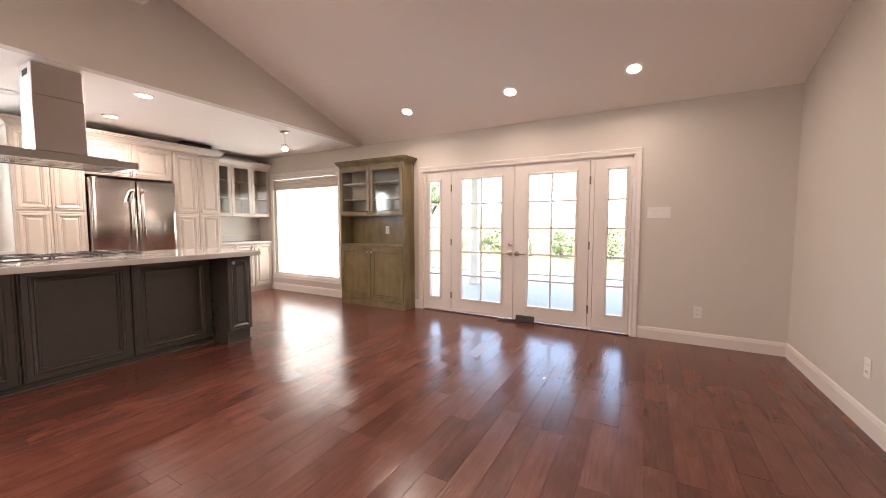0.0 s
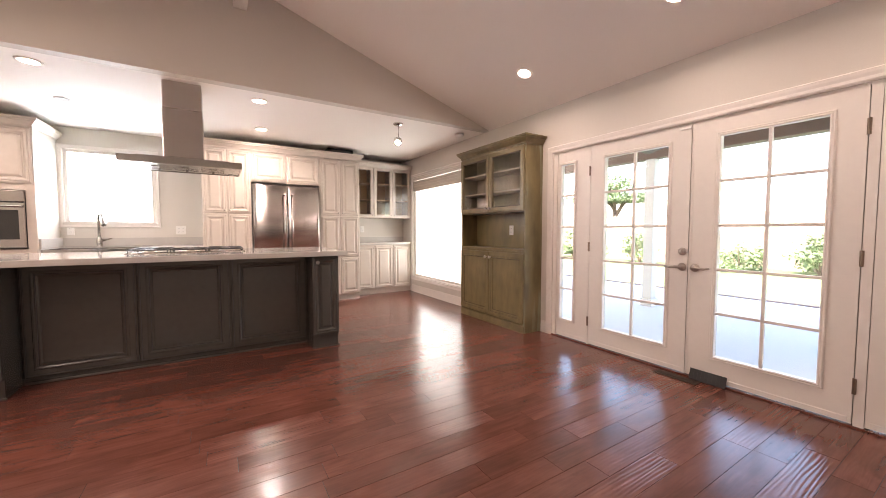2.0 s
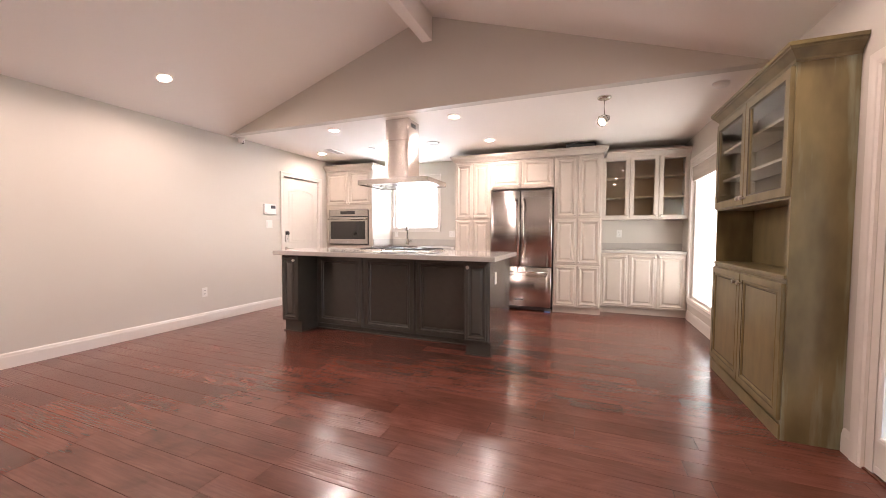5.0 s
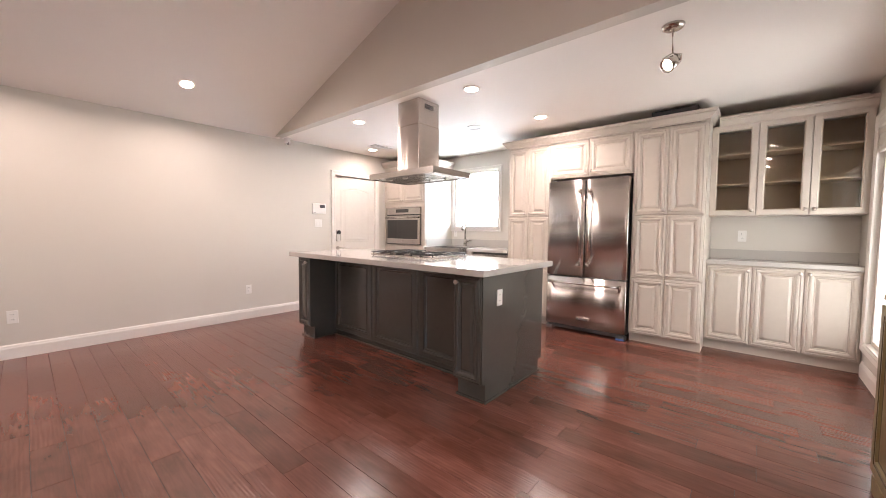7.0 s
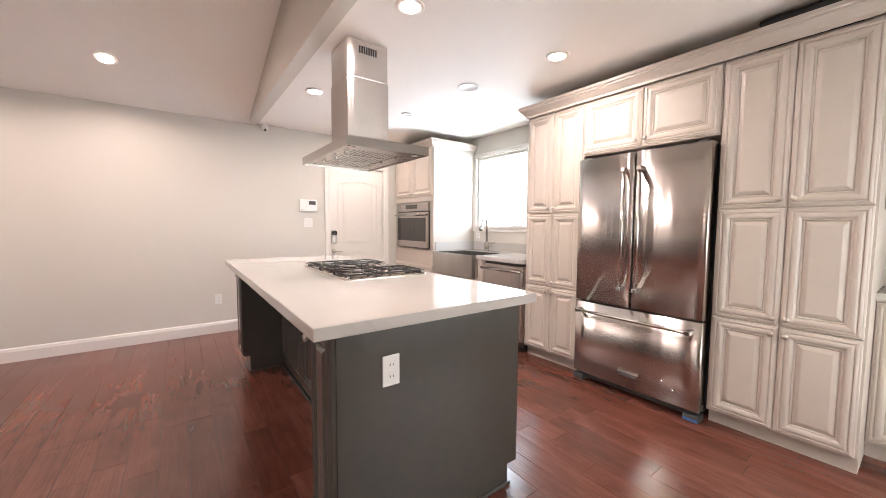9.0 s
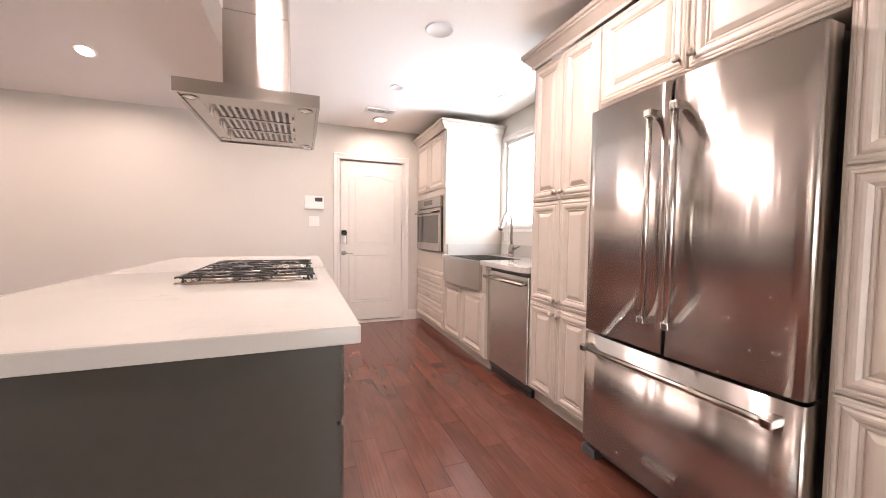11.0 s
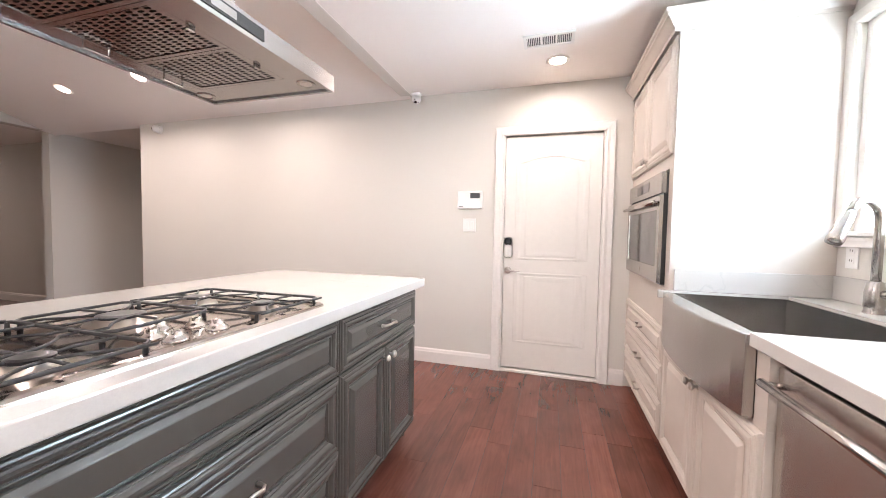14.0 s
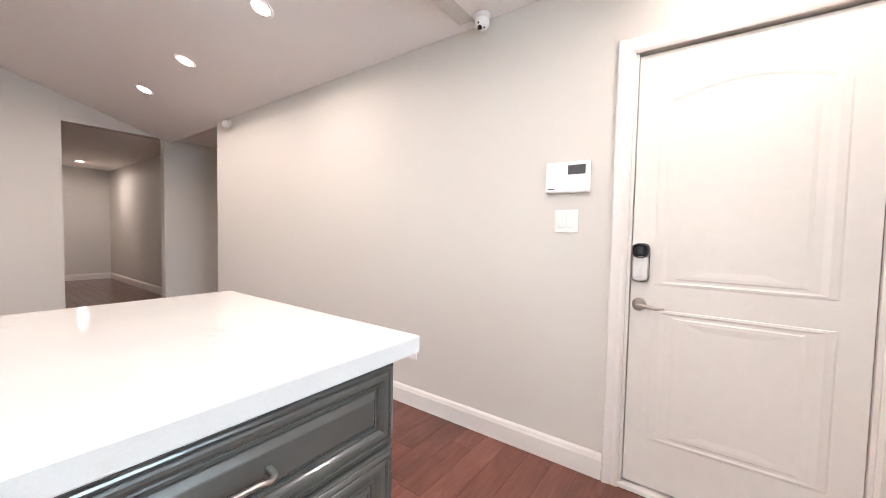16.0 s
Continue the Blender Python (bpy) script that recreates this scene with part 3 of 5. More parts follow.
def lever(parent, m, side=1):
    h = bmesh.new()
    lathe(h, [(0.031, 0), (0.031, 0.006), (0.022, 0.012), (0.012, 0.014), (0.011, 0.045), (0.013, 0.052), (0.0, 0.054)], 20, pose(0, 0, 0, 90))
    tube(h, [(0, -0.046, 0), (side * 0.03, -0.048, 0.002), (side * 0.075, -0.046, -0.004), (side * 0.11, -0.044, 0.004)], [0.010, 0.009, 0.008, 0.006], 10)
    return part("lever_handle", h, NICKEL, parent, "satin nickel lever handle", m, True)


def glazed_door(name, x, w, glass, rows, cols, label):
    """A white door leaf with a divided light. glass: x0, z0, x1, z1 of the light. Hangs in the wall at local x."""
    d = tagged(thing(name, pose(x, NORTH, 0), label, "door"), kind="structure")
    H = FZ1 - 0.015
    gx0, gz0, gx1, gz1 = glass
    f = bmesh.new()
    open_frame(f, 0.003, 0.018, w - 0.003, H, gx0, gz0, gx1, gz1, 0.006, 0.05)
    part("door_leaf", f, DOORP, d)
    f = bmesh.new()
    ringed(f, gx1 - gx0 + 0.05, gz1 - gz0 + 0.05, [(0, 0.006), (0, 0.001), (0.006, -0.006), (0.014, -0.004), (0.020, -0.007), (0.028, -0.002), (0.028, 0.02)], gx0 - 0.025, gz0 - 0.025, True)
    part("light_moulding", f, DOORP, d)
    cw, rh = (gx1 - gx0) / cols, (gz1 - gz0) / rows
    for c in range(1, cols):
        part("muntin", boxed(gx0 + c * cw - 0.010, 0.002, gz0, gx0 + c * cw + 0.010, 0.030, gz1, 0.004), DOORP, d)
    for r in range(1, rows):
        part("muntin", boxed(gx0, 0.003, gz0 + r * rh - 0.010, gx1, 0.029, gz0 + r * rh + 0.010, 0.004), DOORP, d)
    for c in range(cols):
        for r in range(rows):
            pane(d, gx0 + c * cw + 0.008, gz0 + r * rh + 0.008, gx0 + (c + 1) * cw - 0.008, gz0 + (r + 1) * rh - 0.008, 0.014)
    part("kick_strip", boxed(0.02, 0.001, 0.020, w - 0.02, 0.006, 0.055, 0.002), DOORP, d)
    return d


LZ0, LZ1 = 0.203, 1.803
d1 = glazed_door("door_1", 1.15, 0.385, (0.052, LZ0, 0.216, LZ1), 5, 1, "narrow white sidelight with five glass panes")
d2 = glazed_door("door_2", 1.545, 0.875, (0.155, LZ0, 0.715, LZ1), 5, 2, "white french door leaf with ten glass panes")
d3 = glazed_door("door_3", 2.425, 0.875, (0.183, LZ0, 0.727, LZ1), 5, 2, "white french door leaf with ten glass panes")
d4 = glazed_door("door_4", 3.345, 0.375, (0.148, LZ0, 0.318, LZ1), 5, 1, "narrow white sidelight with five glass panes")
part("astragal", boxed(0.0, 0.002, 0.02, 0.012, 0.006, 1.92), DOORP, d3)
part("flush_bolt", boxed(0.795, -0.004, 1.895, 0.872, 0.006, 1.910, 0.002), PLASTIC, d2, "small white bolt at the door top")
lever(d2, pose(0.835, 0.006, 0.845), -1)
lever(d3, pose(0.045, 0.006, 0.845), 1)
bm = bmesh.new()
lathe(bm, [(0.030, 0), (0.030, 0.008), (0.024, 0.014), (0.012, 0.016), (0.0, 0.017)], 20, pose(0, 0, 0, 90))
box(bm, -0.004, -0.030, -0.014, 0.004, -0.012, 0.014, 0.002)
part("deadbolt", bm, NICKEL, d2, "satin nickel thumb-turn deadbolt", pose(0.835, 0.006, 0.965), True)
for d, xx in ((d2, -0.002), (d3, 0.877)):
    for z in (0.24, 0.97, 1.70):
        bm = bmesh.new()
        cyl(bm, 0.007, -0.045, 0.045, 10)
        box(bm, -0.009, 0.0, -0.045, 0.009, 0.005, 0.045)
        part("hinge", bm, BRONZE, d, "", pose(xx, -0.001, z))
bm = bmesh.new()
box(bm, 1.10, 0.004, 0, 1.148, 0.10, FZ1)
box(bm, 1.533, 0.004, 0, 1.546, 0.10, FZ1)
box(bm, 3.302, 0.004, 0, 3.345, 0.10, FZ1)
box(bm, 3.722, 0.004, 0, 3.735, 0.10, FZ1)
box(bm, 1.10, 0.008, FZ1 - 0.014, 3.735, 0.10, FZ1)
for x0, x1 in ((1.14, 1.165), (1.52, 1.56), (2.40, 2.445), (3.285, 3.36), (3.705, 3.73)):      # stops behind the joints
    box(bm, x0, 0.052, 0.0105, x1, 0.075, FZ1 - 0.014)
box(bm, 1.166, 0.052, FZ1 - 0.05, 3.704, 0.074, FZ1 - 0.0145)
bmesh.ops.translate(bm, verts=bm.verts, vec=(0, NORTH, 0))
structure("door_frame", bm, DOORP, "white painted frame and mullions of the french doors", "door frame")
bm = bmesh.new()
box(bm, FX0, NORTH - 0.008, 0.0, FX1, NORTH + 0.13, 0.010, 0.003)
structure("threshold", bm, HARDWOOD, "dark wooden threshold under the french doors", "threshold")

# garage door
gd = tagged(thing("door_5", pose(GX0, SOUTH, 0), "closed white two-panel door with arched top panel", "door"), kind="structure")
gw = GX1 - GX0
part("door_leaf", boxed(0.0165, -0.055, 0.036, gw - 0.0165, -0.015, GZ1 - 0.010, 0.002), DOORP, gd)
part("door_stop", boxed(0, -0.05, 0.023, 0.013, -0.002, GZ1), DOORP, gd)
part("door_stop", boxed(gw - 0.013, -0.05, 0.023, gw, -0.002, GZ1), DOORP, gd)


def moulded(x0, z0, x1, z1, arch):
    """A moulded panel standing proud of the leaf, with an arched head."""
    b2 = bmesh.new()
    prev = None
    for i, y in ((0, -0.0155), (0.003, -0.0125), (0.012, -0.011), (0.020, -0.0148), (0.030, -0.0148), (0.036, -0.012), (0.050, -0.0118), (0.075, -0.014)):
        ix = 2.7 * i                  # long soft slopes at the sides
        pts = [(x0 + ix, z0 + i), (x1 - ix, z0 + i)]
        n = 12
        for k in range(n + 1):
            u = 1 - k / n
            pts.append((x0 + ix + (x1 - x0 - 2 * ix) * u, z1 - i + arch * (math.sin(math.pi * u) ** 1.0 - 0.0)))
        ring = [b2.verts.new((px, y, pz)) for px, pz in pts]
        if prev:
            for k in range(len(ring)):
                b2.faces.new((prev[k], prev[(k + 1) % len(ring)], ring[(k + 1) % len(ring)], ring[k]))
        prev = ring
    b2.faces.new(prev)
    return b2


# unseen dark sheet behind the leaf, so the gaps round it look shaded
part("gap_shade_sheet", boxed(0.013, -0.060, 0.023, gw - 0.013, -0.0555, GZ1 - 0.002), DARKPL, gd, "dark sheet behind the leaf standing for shade in its gaps")
part("panel", moulded(0.105, 0.98, gw - 0.105, 1.81, 0.05), DOORP, gd)
part("panel", moulded(0.105, 0.26, gw - 0.105, 0.87, 0.0), DOORP, gd)
dl = bmesh.new()
lathe(dl, [(0.030, 0), (0.030, 0.006), (0.022, 0.012), (0.012, 0.014), (0.011, 0.045), (0.0, 0.05)], 20, pose(0, 0, 0, -90))
tube(dl, [(0, 0.046, 0), (-0.03, 0.048, 0.0), (-0.07, 0.047, -0.006), (-0.105, 0.046, -0.002)], [0.010, 0.009, 0.008, 0.006], 10)
part("lever_handle", dl, NICKEL, gd, "satin nickel lever handle", pose(gw - 0.055, -0.015, 0.885), True)
lk = part("keypad_lock", boxed(-0.033, 0, -0.085, 0.033, 0.028, 0.085, 0.024), PLASTIC, gd, "white electronic keypad lock with black top", pose(gw - 0.055, -0.015, 1.08))
# plate added behind the white lock to stand for its shadowed outline
part("lock_outline", boxed(-0.038, -0.004, -0.090, 0.038, 0.010, 0.090, 0.026), NICKEL, lk, "added nickel plate giving the lock a dark outline")
part("keypad", boxed(-0.031, 0.020, 0.022, 0.031, 0.033, 0.083, 0.020), BLACK, lk, "black touch keypad")
part("turn_knob", boxed(-0.006, 0.026, -0.055, 0.006, 0.040, -0.020, 0.003), PLASTIC, lk)
structure("sill_garage_door", boxed(GX0, SOUTH - 0.12, 0, GX1, SOUTH + 0.012, 0.022, 0.004), TRIM, "white door sill under the garage door", "sill")
bm = bmesh.new()
box(bm, GX0 - 0.1, SOUTH - 0.14, 0, GX1 + 0.1, SOUTH - 0.122, GZ1 + 0.1)
structure("wall_garage", bm, WALL, "plain wall behind the garage door", "wall")

# ---- cabinets ----
KNOB = [(0.008, 0), (0.006, 0.010), (0.007, 0.014), (0.015, 0.019), (0.017, 0.026), (0.013, 0.032), (0.0, 0.034)]


def knob(parent, x, y, z):
    b2 = bmesh.new()
    lathe(b2, KNOB, 14, pose(0, 0, 0, 90))
    return part("knob", b2, NICKEL, parent, "satin nickel knob", pose(x, y, z), True)


def pull(parent, x, y, z, w=0.11):
    b2 = bmesh.new()
    tube(b2, [(-w / 2, 0, 0), (-w / 2, -0.022, 0.002), (-w / 2 + 0.012, -0.030, 0.004), (-w * 0.2, -0.026, 0.0), (w * 0.2, -0.026, 0.0),
              (w / 2 - 0.012, -0.030, -0.004), (w / 2, -0.022, -0.002), (w / 2, 0, 0)], [0.008, 0.006, 0.006, 0.0055, 0.0055, 0.006, 0.006, 0.008], 8)
    return part("pull", b2, NICKEL, parent, "curved satin nickel pull", pose(x, y, z), True)


def front(parent, name, x, z, w, h, mats, hardware=None, y=0.0):
    """A raised door or drawer front with its knob or pull. hardware: 'l' or 'r' knob side with t or b, or 'pull'."""
    g = 0.0025
    d = part(name, raised_door(w - 2 * g, h - 2 * g), mats, parent, "", pose(x + g, y, z + g))
    if hardware == "pull":
        pull(d, w / 2, -0.020, h / 2)
    elif hardware:
        kx = 0.028 if hardware[0] == "l" else w - 0.028 - 2 * g
        kz = 0.045 if hardware[1] == "b" else h - 0.045
        knob(d, kx, -0.020, kz)
    return d


CROWN = [(0, 0), (0.006, 0), (0.008, 0.018), (0.020, 0.030), (0.040, 0.055), (0.052, 0.062), (0.052, 0.072), (0.062, 0.078), (0.062, 0.098), (0, 0.098)]


def crown(name, path, z, mat, label, category="crown moulding"):
    b2 = bmesh.new()
    sweep(b2, path, CROWN, lambda u, v, hh: (u, v, z + hh))
    return tagged(part(name, b2, mat), label, category, kind="structure")


CR = [CREAM, GLAZE]
FACE = -1.99          # carcass front of the tall units
CTOP = 2.245


def carcass(parent, w, depth, z0, z1, mat, name="body"):
    return part(name, boxed(0, 0, z0, w, depth, z1, 0.001), mat, parent)


def pantry(y0, w, label):
    c = thing("pantry_cabinet", pose(FACE, y0, 0, 0, 0, 90), label, "cabinet", "tall pantry cabinets")
    depth = FACE - WEST - 0.003
    carcass(c, w, depth, 0.09, CTOP, CREAM)
    part("toe_kick", boxed(0.0, 0.05, 0.0, w, depth, 0.09), CREAM, c)
    for z0, z1, k in ((0.10, 0.70, "t"), (0.70, 1.36, "t"), (1.36, 2.235, "b")):
        for i in range(2):
            kk = ("r" if i == 0 else "l") + ("b" if z0 > 0.5 else "t")
            if 0.5 < z0 < 1.0:
                kk = kk[0] + "b"
            front(c, "door", 0.008 + i * (w - 0.016) / 2, z0, (w - 0.016) / 2, z1 - z0, CR, kk)
    return c


pantry(2.442, 0.588, "tall cream glazed pantry cabinet beside the dishwasher")
pantry(3.955, 0.640, "tall cream glazed pantry cabinet beside the refrigerator")
c = thing("fridge_top_cabinet", pose(FACE, 3.027, 0, 0, 0, 90), "cream glazed wall cabinet above the refrigerator", "cabinet")
carcass(c, 0.925, FACE - WEST - 0.003, 1.815, CTOP, CREAM)
front(c, "door", 0.006, 1.825, 0.456, 0.41, CR, "rb")
front(c, "door", 0.463, 1.825, 0.456, 0.41, CR, "lb")
crown("crown_tall_units", [(WEST + 0.004, 2.442), (FACE + 0.02, 2.442), (FACE + 0.02, 4.595), (WEST + 0.004, 4.595)], CTOP - 0.002, CREAM, "cream crown moulding along the tall cabinets")
box_top = thing("black_box", pose(-2.30, 4.10, CTOP + 0.005), "flat black case lying on the cabinet top", "case")
part("body", boxed(0, 0, 0, 0.30, 0.40, 0.165, 0.006), BLACK, box_top)

# oven cabinet and base run
BF = -1.95
ov = thing("oven_cabinet", pose(BF, SOUTH + 0.004, 0, 0, 0, 90), "tall cream glazed cabinet housing the wall oven", "cabinet")
OW, OD = 0.930 - SOUTH - 0.004, BF - WEST - 0.003
carcass(ov, OW, OD, 1.565, CTOP, CREAM)
part("body", boxed(0, 0, 0.09, OW, OD, 0.925), CREAM, ov)
part("side_panel", boxed(0, 0, 0.925, 0.075, OD, 1.565), CREAM, ov)
part("side_panel", boxed(OW - 0.075, 0, 0.925, OW, OD, 1.565), CREAM, ov)
part("back_panel", boxed(0.075, OD - 0.02, 0.925, OW - 0.075, OD, 1.565), CREAM, ov)
part("toe_kick", boxed(0, 0.05, 0, OW, OD, 0.09), CREAM, ov)
for i in range(2):
    front(ov, "door", 0.008 + i * (OW - 0.016) / 2, 1.63, (OW - 0.016) / 2, 0.605, CR, "rb" if i == 0 else "lb")
for z0, z1 in ((0.10, 0.305), (0.305, 0.51), (0.51, 0.715)):
    front(ov, "drawer", 0.008, z0, OW - 0.016, z1 - z0, CR, "pull")
crown("crown_oven_cabinet", [(BF + 0.02, SOUTH + 0.004), (BF + 0.02, 0.932), (WEST + 0.004, 0.932)], CTOP - 0.002, CREAM, "cream crown moulding on the oven cabinet")

oven = thing("wall_oven", pose(BF - 0.010, SOUTH + 0.004 + 0.078, 0.932, 0, 0, 90), "stainless steel built-in wall oven with dark window", "oven")
W2 = OW - 0.156
part("body", boxed(0.006, -0.030, 0.004, W2 - 0.006, 0.52, 0.503), BLACK, oven, "black oven case")
part("top_case", boxed(0.01, -0.017, 0.504, W2 - 0.01, 0.52, 0.618), DARKST, oven)
part("control_panel", boxed(0, -0.044, 0.505, W2, -0.018, 0.622, 0.004), STEELH, oven, "brushed steel control panel")
part("display", boxed(W2 * 0.31, -0.0455, 0.540, W2 * 0.68, -0.0445, 0.596), BLGLASS, oven, "black glass display")
dr = bmesh.new()
open_frame(dr, 0, 0.012, W2, 0.492, 0.045, 0.10, W2 - 0.045, 0.415, -0.050, -0.031)
odoor = part("oven_door", dr, STEELH, oven, "brushed steel oven door")
part("window", boxed(0.0455, -0.047, 0.1005, W2 - 0.0455, -0.033, 0.4145), BLGLASS, odoor, "dark glass oven window")
hb = bmesh.new()
tube(hb, [(0.03, -0.050, 0.455), (0.03, -0.074, 0.455)], 0.009, 10)
tube(hb, [(W2 - 0.03, -0.050, 0.455), (W2 - 0.03, -0.074, 0.455)], 0.009, 10)
tube(hb, [(0.012, -0.077, 0.455), (W2 - 0.012, -0.077, 0.455)], 0.012, 12)
part("handle", hb, CHROME, odoor, "polished bar handle", None, True)
bg = bmesh.new()
cyl(bg, 0.013, 0, 0.002, 16, pose(W2 / 2, -0.050, 0.055, 90))
part("badge", bg, CHROME, odoor)

sb = thing("sink_cabinet", pose(BF, 0.935, 0, 0, 0, 90), "cream glazed base cabinet under the farmhouse sink", "cabinet")
SW = 0.925
carcass(sb, SW, OD, 0.09, 0.655, CREAM)
part("side_panel", boxed(0, 0, 0.655, 0.018, OD, 0.878), CREAM, sb)
part("side_panel", boxed(0.858, 0, 0.655, SW, OD, 0.878), CREAM, sb)
part("toe_kick", boxed(0, 0.05, 0, SW, OD, 0.09), CREAM, sb)
front(sb, "door", 0.006, 0.10, (SW - 0.012) / 2, 0.545, CR, "rt")
front(sb, "door", 0.006 + (SW - 0.012) / 2, 0.10, (SW - 0.012) / 2, 0.545, CR, "lt")

sk = thing("farmhouse_sink", pose(BF, 0.955, 0.66, 0, 0, 90), "stainless steel apron-front farmhouse sink", "sink")
SKW, SKD = 0.835, 0.50
bm = bmesh.new()
n = 16
fr_t, fr_b = [], []
for k in range(n + 1):
    u = k / n
    yy = -0.030 - 0.045 * math.sin(math.pi * u) ** 0.8
    fr_t.append((u * SKW, yy))
ring0 = [bm.verts.new((x, y, 0.0)) for x, y in fr_t]
ring1 = [bm.verts.new((x, y, 0.252)) for x, y in fr_t]
bk0 = [bm.verts.new((x, 0.0, 0.0)) for x, y in fr_t]
bk1 = [bm.verts.new((x, 0.0, 0.252)) for x, y in fr_t]
for k in range(n):
    bm.faces.new((ring0[k], ring0[k + 1], ring1[k + 1], ring1[k]))
    bm.faces.new((ring1[k], ring1[k + 1], bk1[k + 1], bk1[k]))
    bm.faces.new((bk0[k], bk0[k + 1], ring0[k + 1], ring0[k]))
    bm.faces.new((bk1[k], bk1[k + 1], bk0[k + 1], bk0[k]))
bm.faces.new((ring0[0], ring1[0], bk1[0], bk0[0]))
bm.faces.new((ring0[n], bk0[n], bk1[n], ring1[n]))
part("apron", bm, STEELH, sk, "bowed brushed steel apron", None, False)
bm = bmesh.new()
rings = []
for i, z in ((0.0, 0.012), (0.0, 0.25), (0.012, 0.25), (0.014, 0.05), (0.030, 0.020), (0.060, 0.014)):
    i0 = max(i, 0.001)
    rings.append([bm.verts.new(p) for p in ((i, i0, z), (SKW - i, i0, z), (SKW - i, SKD - i, z), (i, SKD - i, z))])
for a, b in zip(rings, rings[1:]):
    for k in range(4):
        bm.faces.new((a[k], a[(k + 1) % 4], b[(k + 1) % 4], b[k]))
bm.faces.new(rings[-1])
bm.faces.new(rings[0][::-1])
part("basin", bm, STEELH, sk, "deep brushed steel basin")

CT = 0.922
ct = bmesh.new()
CW, CF = WEST + 0.005, BF + 0.022
flat_poly(ct, [(CW, 0.935, CT), (BF + 0.052, 0.935, CT), (BF + 0.052, 0.954, CT), (BF - SKD, 0.954, CT), (BF - SKD, 0.957 + SKW, CT),
               (CF, 0.957 + SKW, CT), (CF, 2.405, CT), (CF - 0.034, 2.439, CT), (CW, 2.439, CT)], (0, 0, -0.042))
bmesh.ops.bevel(ct, geom=list(ct.edges), offset=0.003, segments=2, affect="EDGES", profile=0.5)
tagged(part("sink_counter", ct, QUARTZ), "white quartz counter round the sink with clean edges", "countertop")
tagged(part("backsplash", boxed(WEST + 0.003, 0.935, CT + 0.001, WEST + 0.022, 2.439, CT + 0.11, 0.002), QUARTZ), "low white quartz backsplash behind the sink", "backsplash")
tagged(part("side_splash", boxed(WEST + 0.023, 0.933, CT + 0.001, BF - 0.02, 0.951, CT + 0.11, 0.002), QUARTZ), "low white quartz splash beside the oven cabinet", "backsplash")

fc = thing("kitchen_faucet", pose(-2.53, 1.31, CT, 0, 0, 25), "brushed nickel gooseneck kitchen faucet", "faucet")
bm = bmesh.new()
lathe(bm, [(0.030, 0), (0.030, 0.005), (0.027, 0.009), (0.029, 0.03), (0.029, 0.08), (0.022, 0.118), (0.016, 0.125), (0.0, 0.127)], 20)
part("base", bm, SATIN, fc, "", None, True)
bm = bmesh.new()
arc = [(0, 0, 0.12), (0, 0, 0.30)]
for k in range(13):
    a = math.pi * k / 12 * 0.86
    arc.append((0.072 - 0.072 * math.cos(a), 0, 0.352 + 0.075 * math.sin(a)))
tube(bm, arc, 0.0145, 12)
part("gooseneck", bm, SATIN, fc, "", None, True)
e0 = Vector(arc[-1])
dd = (Vector(arc[-1]) - Vector(arc[-2])).normalized()
bm = bmesh.new()
tube(bm, [e0, e0 + dd * 0.015, e0 + dd * 0.06, e0 + dd * 0.12, e0 + dd * 0.135], [0.0155, 0.018, 0.021, 0.027, 0.024], 16)
part("spray_head", bm, SATIN, fc, "", None, True)
bm = bmesh.new()
tube(bm, [(0, 0.015, 0.075), (0, 0.045, 0.078), (0.0, 0.06, 0.085), (0.03, 0.115, 0.10)], [0.017, 0.016, 0.010, 0.007], 12)
part("side_lever", bm, SATIN, fc, "", None, True)

dw = thing("dishwasher", pose(BF - 0.045, 1.862, 0, 0, 0, 90), "stainless steel dishwasher with bar handle", "dishwasher")
part("body", boxed(0.004, 0.0, 0.05, 0.574, 0.55, 0.872), DARKST, dw)
part("door", boxed(0.003, -0.028, 0.10, 0.579, -0.001, 0.850, 0.005), STEEL, dw, "brushed steel door")
part("toe_panel", boxed(0.004, 0.02, 0.0, 0.574, 0.05, 0.10), BLACK, dw)
hb = bmesh.new()
tube(hb, [(0.03, -0.028, 0.80), (0.03, -0.066, 0.80)], 0.009, 10)
tube(hb, [(0.550, -0.028, 0.80), (0.550, -0.066, 0.80)], 0.009, 10)
tube(hb, [(0.012, -0.07, 0.80), (0.568, -0.07, 0.80)], 0.0125, 12)
part("handle", hb, CHROME, dw, "polished bar handle", None, True)

# refrigerator
fg = thing("refrigerator", pose(-1.985, 3.04, 0, 0, 0, 90), "stainless steel french-door refrigerator with bottom freezer", "refrigerator")
RW = 0.900
part("body", boxed(0.006, 0.012, 0.05, RW - 0.006, 0.64, 1.765, 0.004), DARKST, fg, "dark grey case")


def bowed(x0, x1, z0, z1, depth=0.075, bow=0.016):
    b2 = bmesh.new()
    n = 10
    cols = []
    xs = [x0] + [x0 + 0.010 + (x1 - x0 - 0.020) * k / n for k in range(n + 1)] + [x1]
    for i, x in enumerate(xs):
        u = (x - 0.0) / RW
        yy = -depth - bow * (1 - (2 * u - 1) ** 2) + (0.010 if i in (0, len(xs) - 1) else 0)
        cols.append([b2.verts.new((x, 0.008, z0)), b2.verts.new((x, yy, z0)), b2.verts.new((x, yy, z1)), b2.verts.new((x, 0.008, z1))])
    for a, b in zip(cols, cols[1:]):
        for k in range(4):
            f = b2.faces.new((a[k], b[k], b[(k + 1) % 4], a[(k + 1) % 4]))
            f.smooth = k == 1
    b2.faces.new(cols[0])
    b2.faces.new(cols[-1][::-1])
    return b2


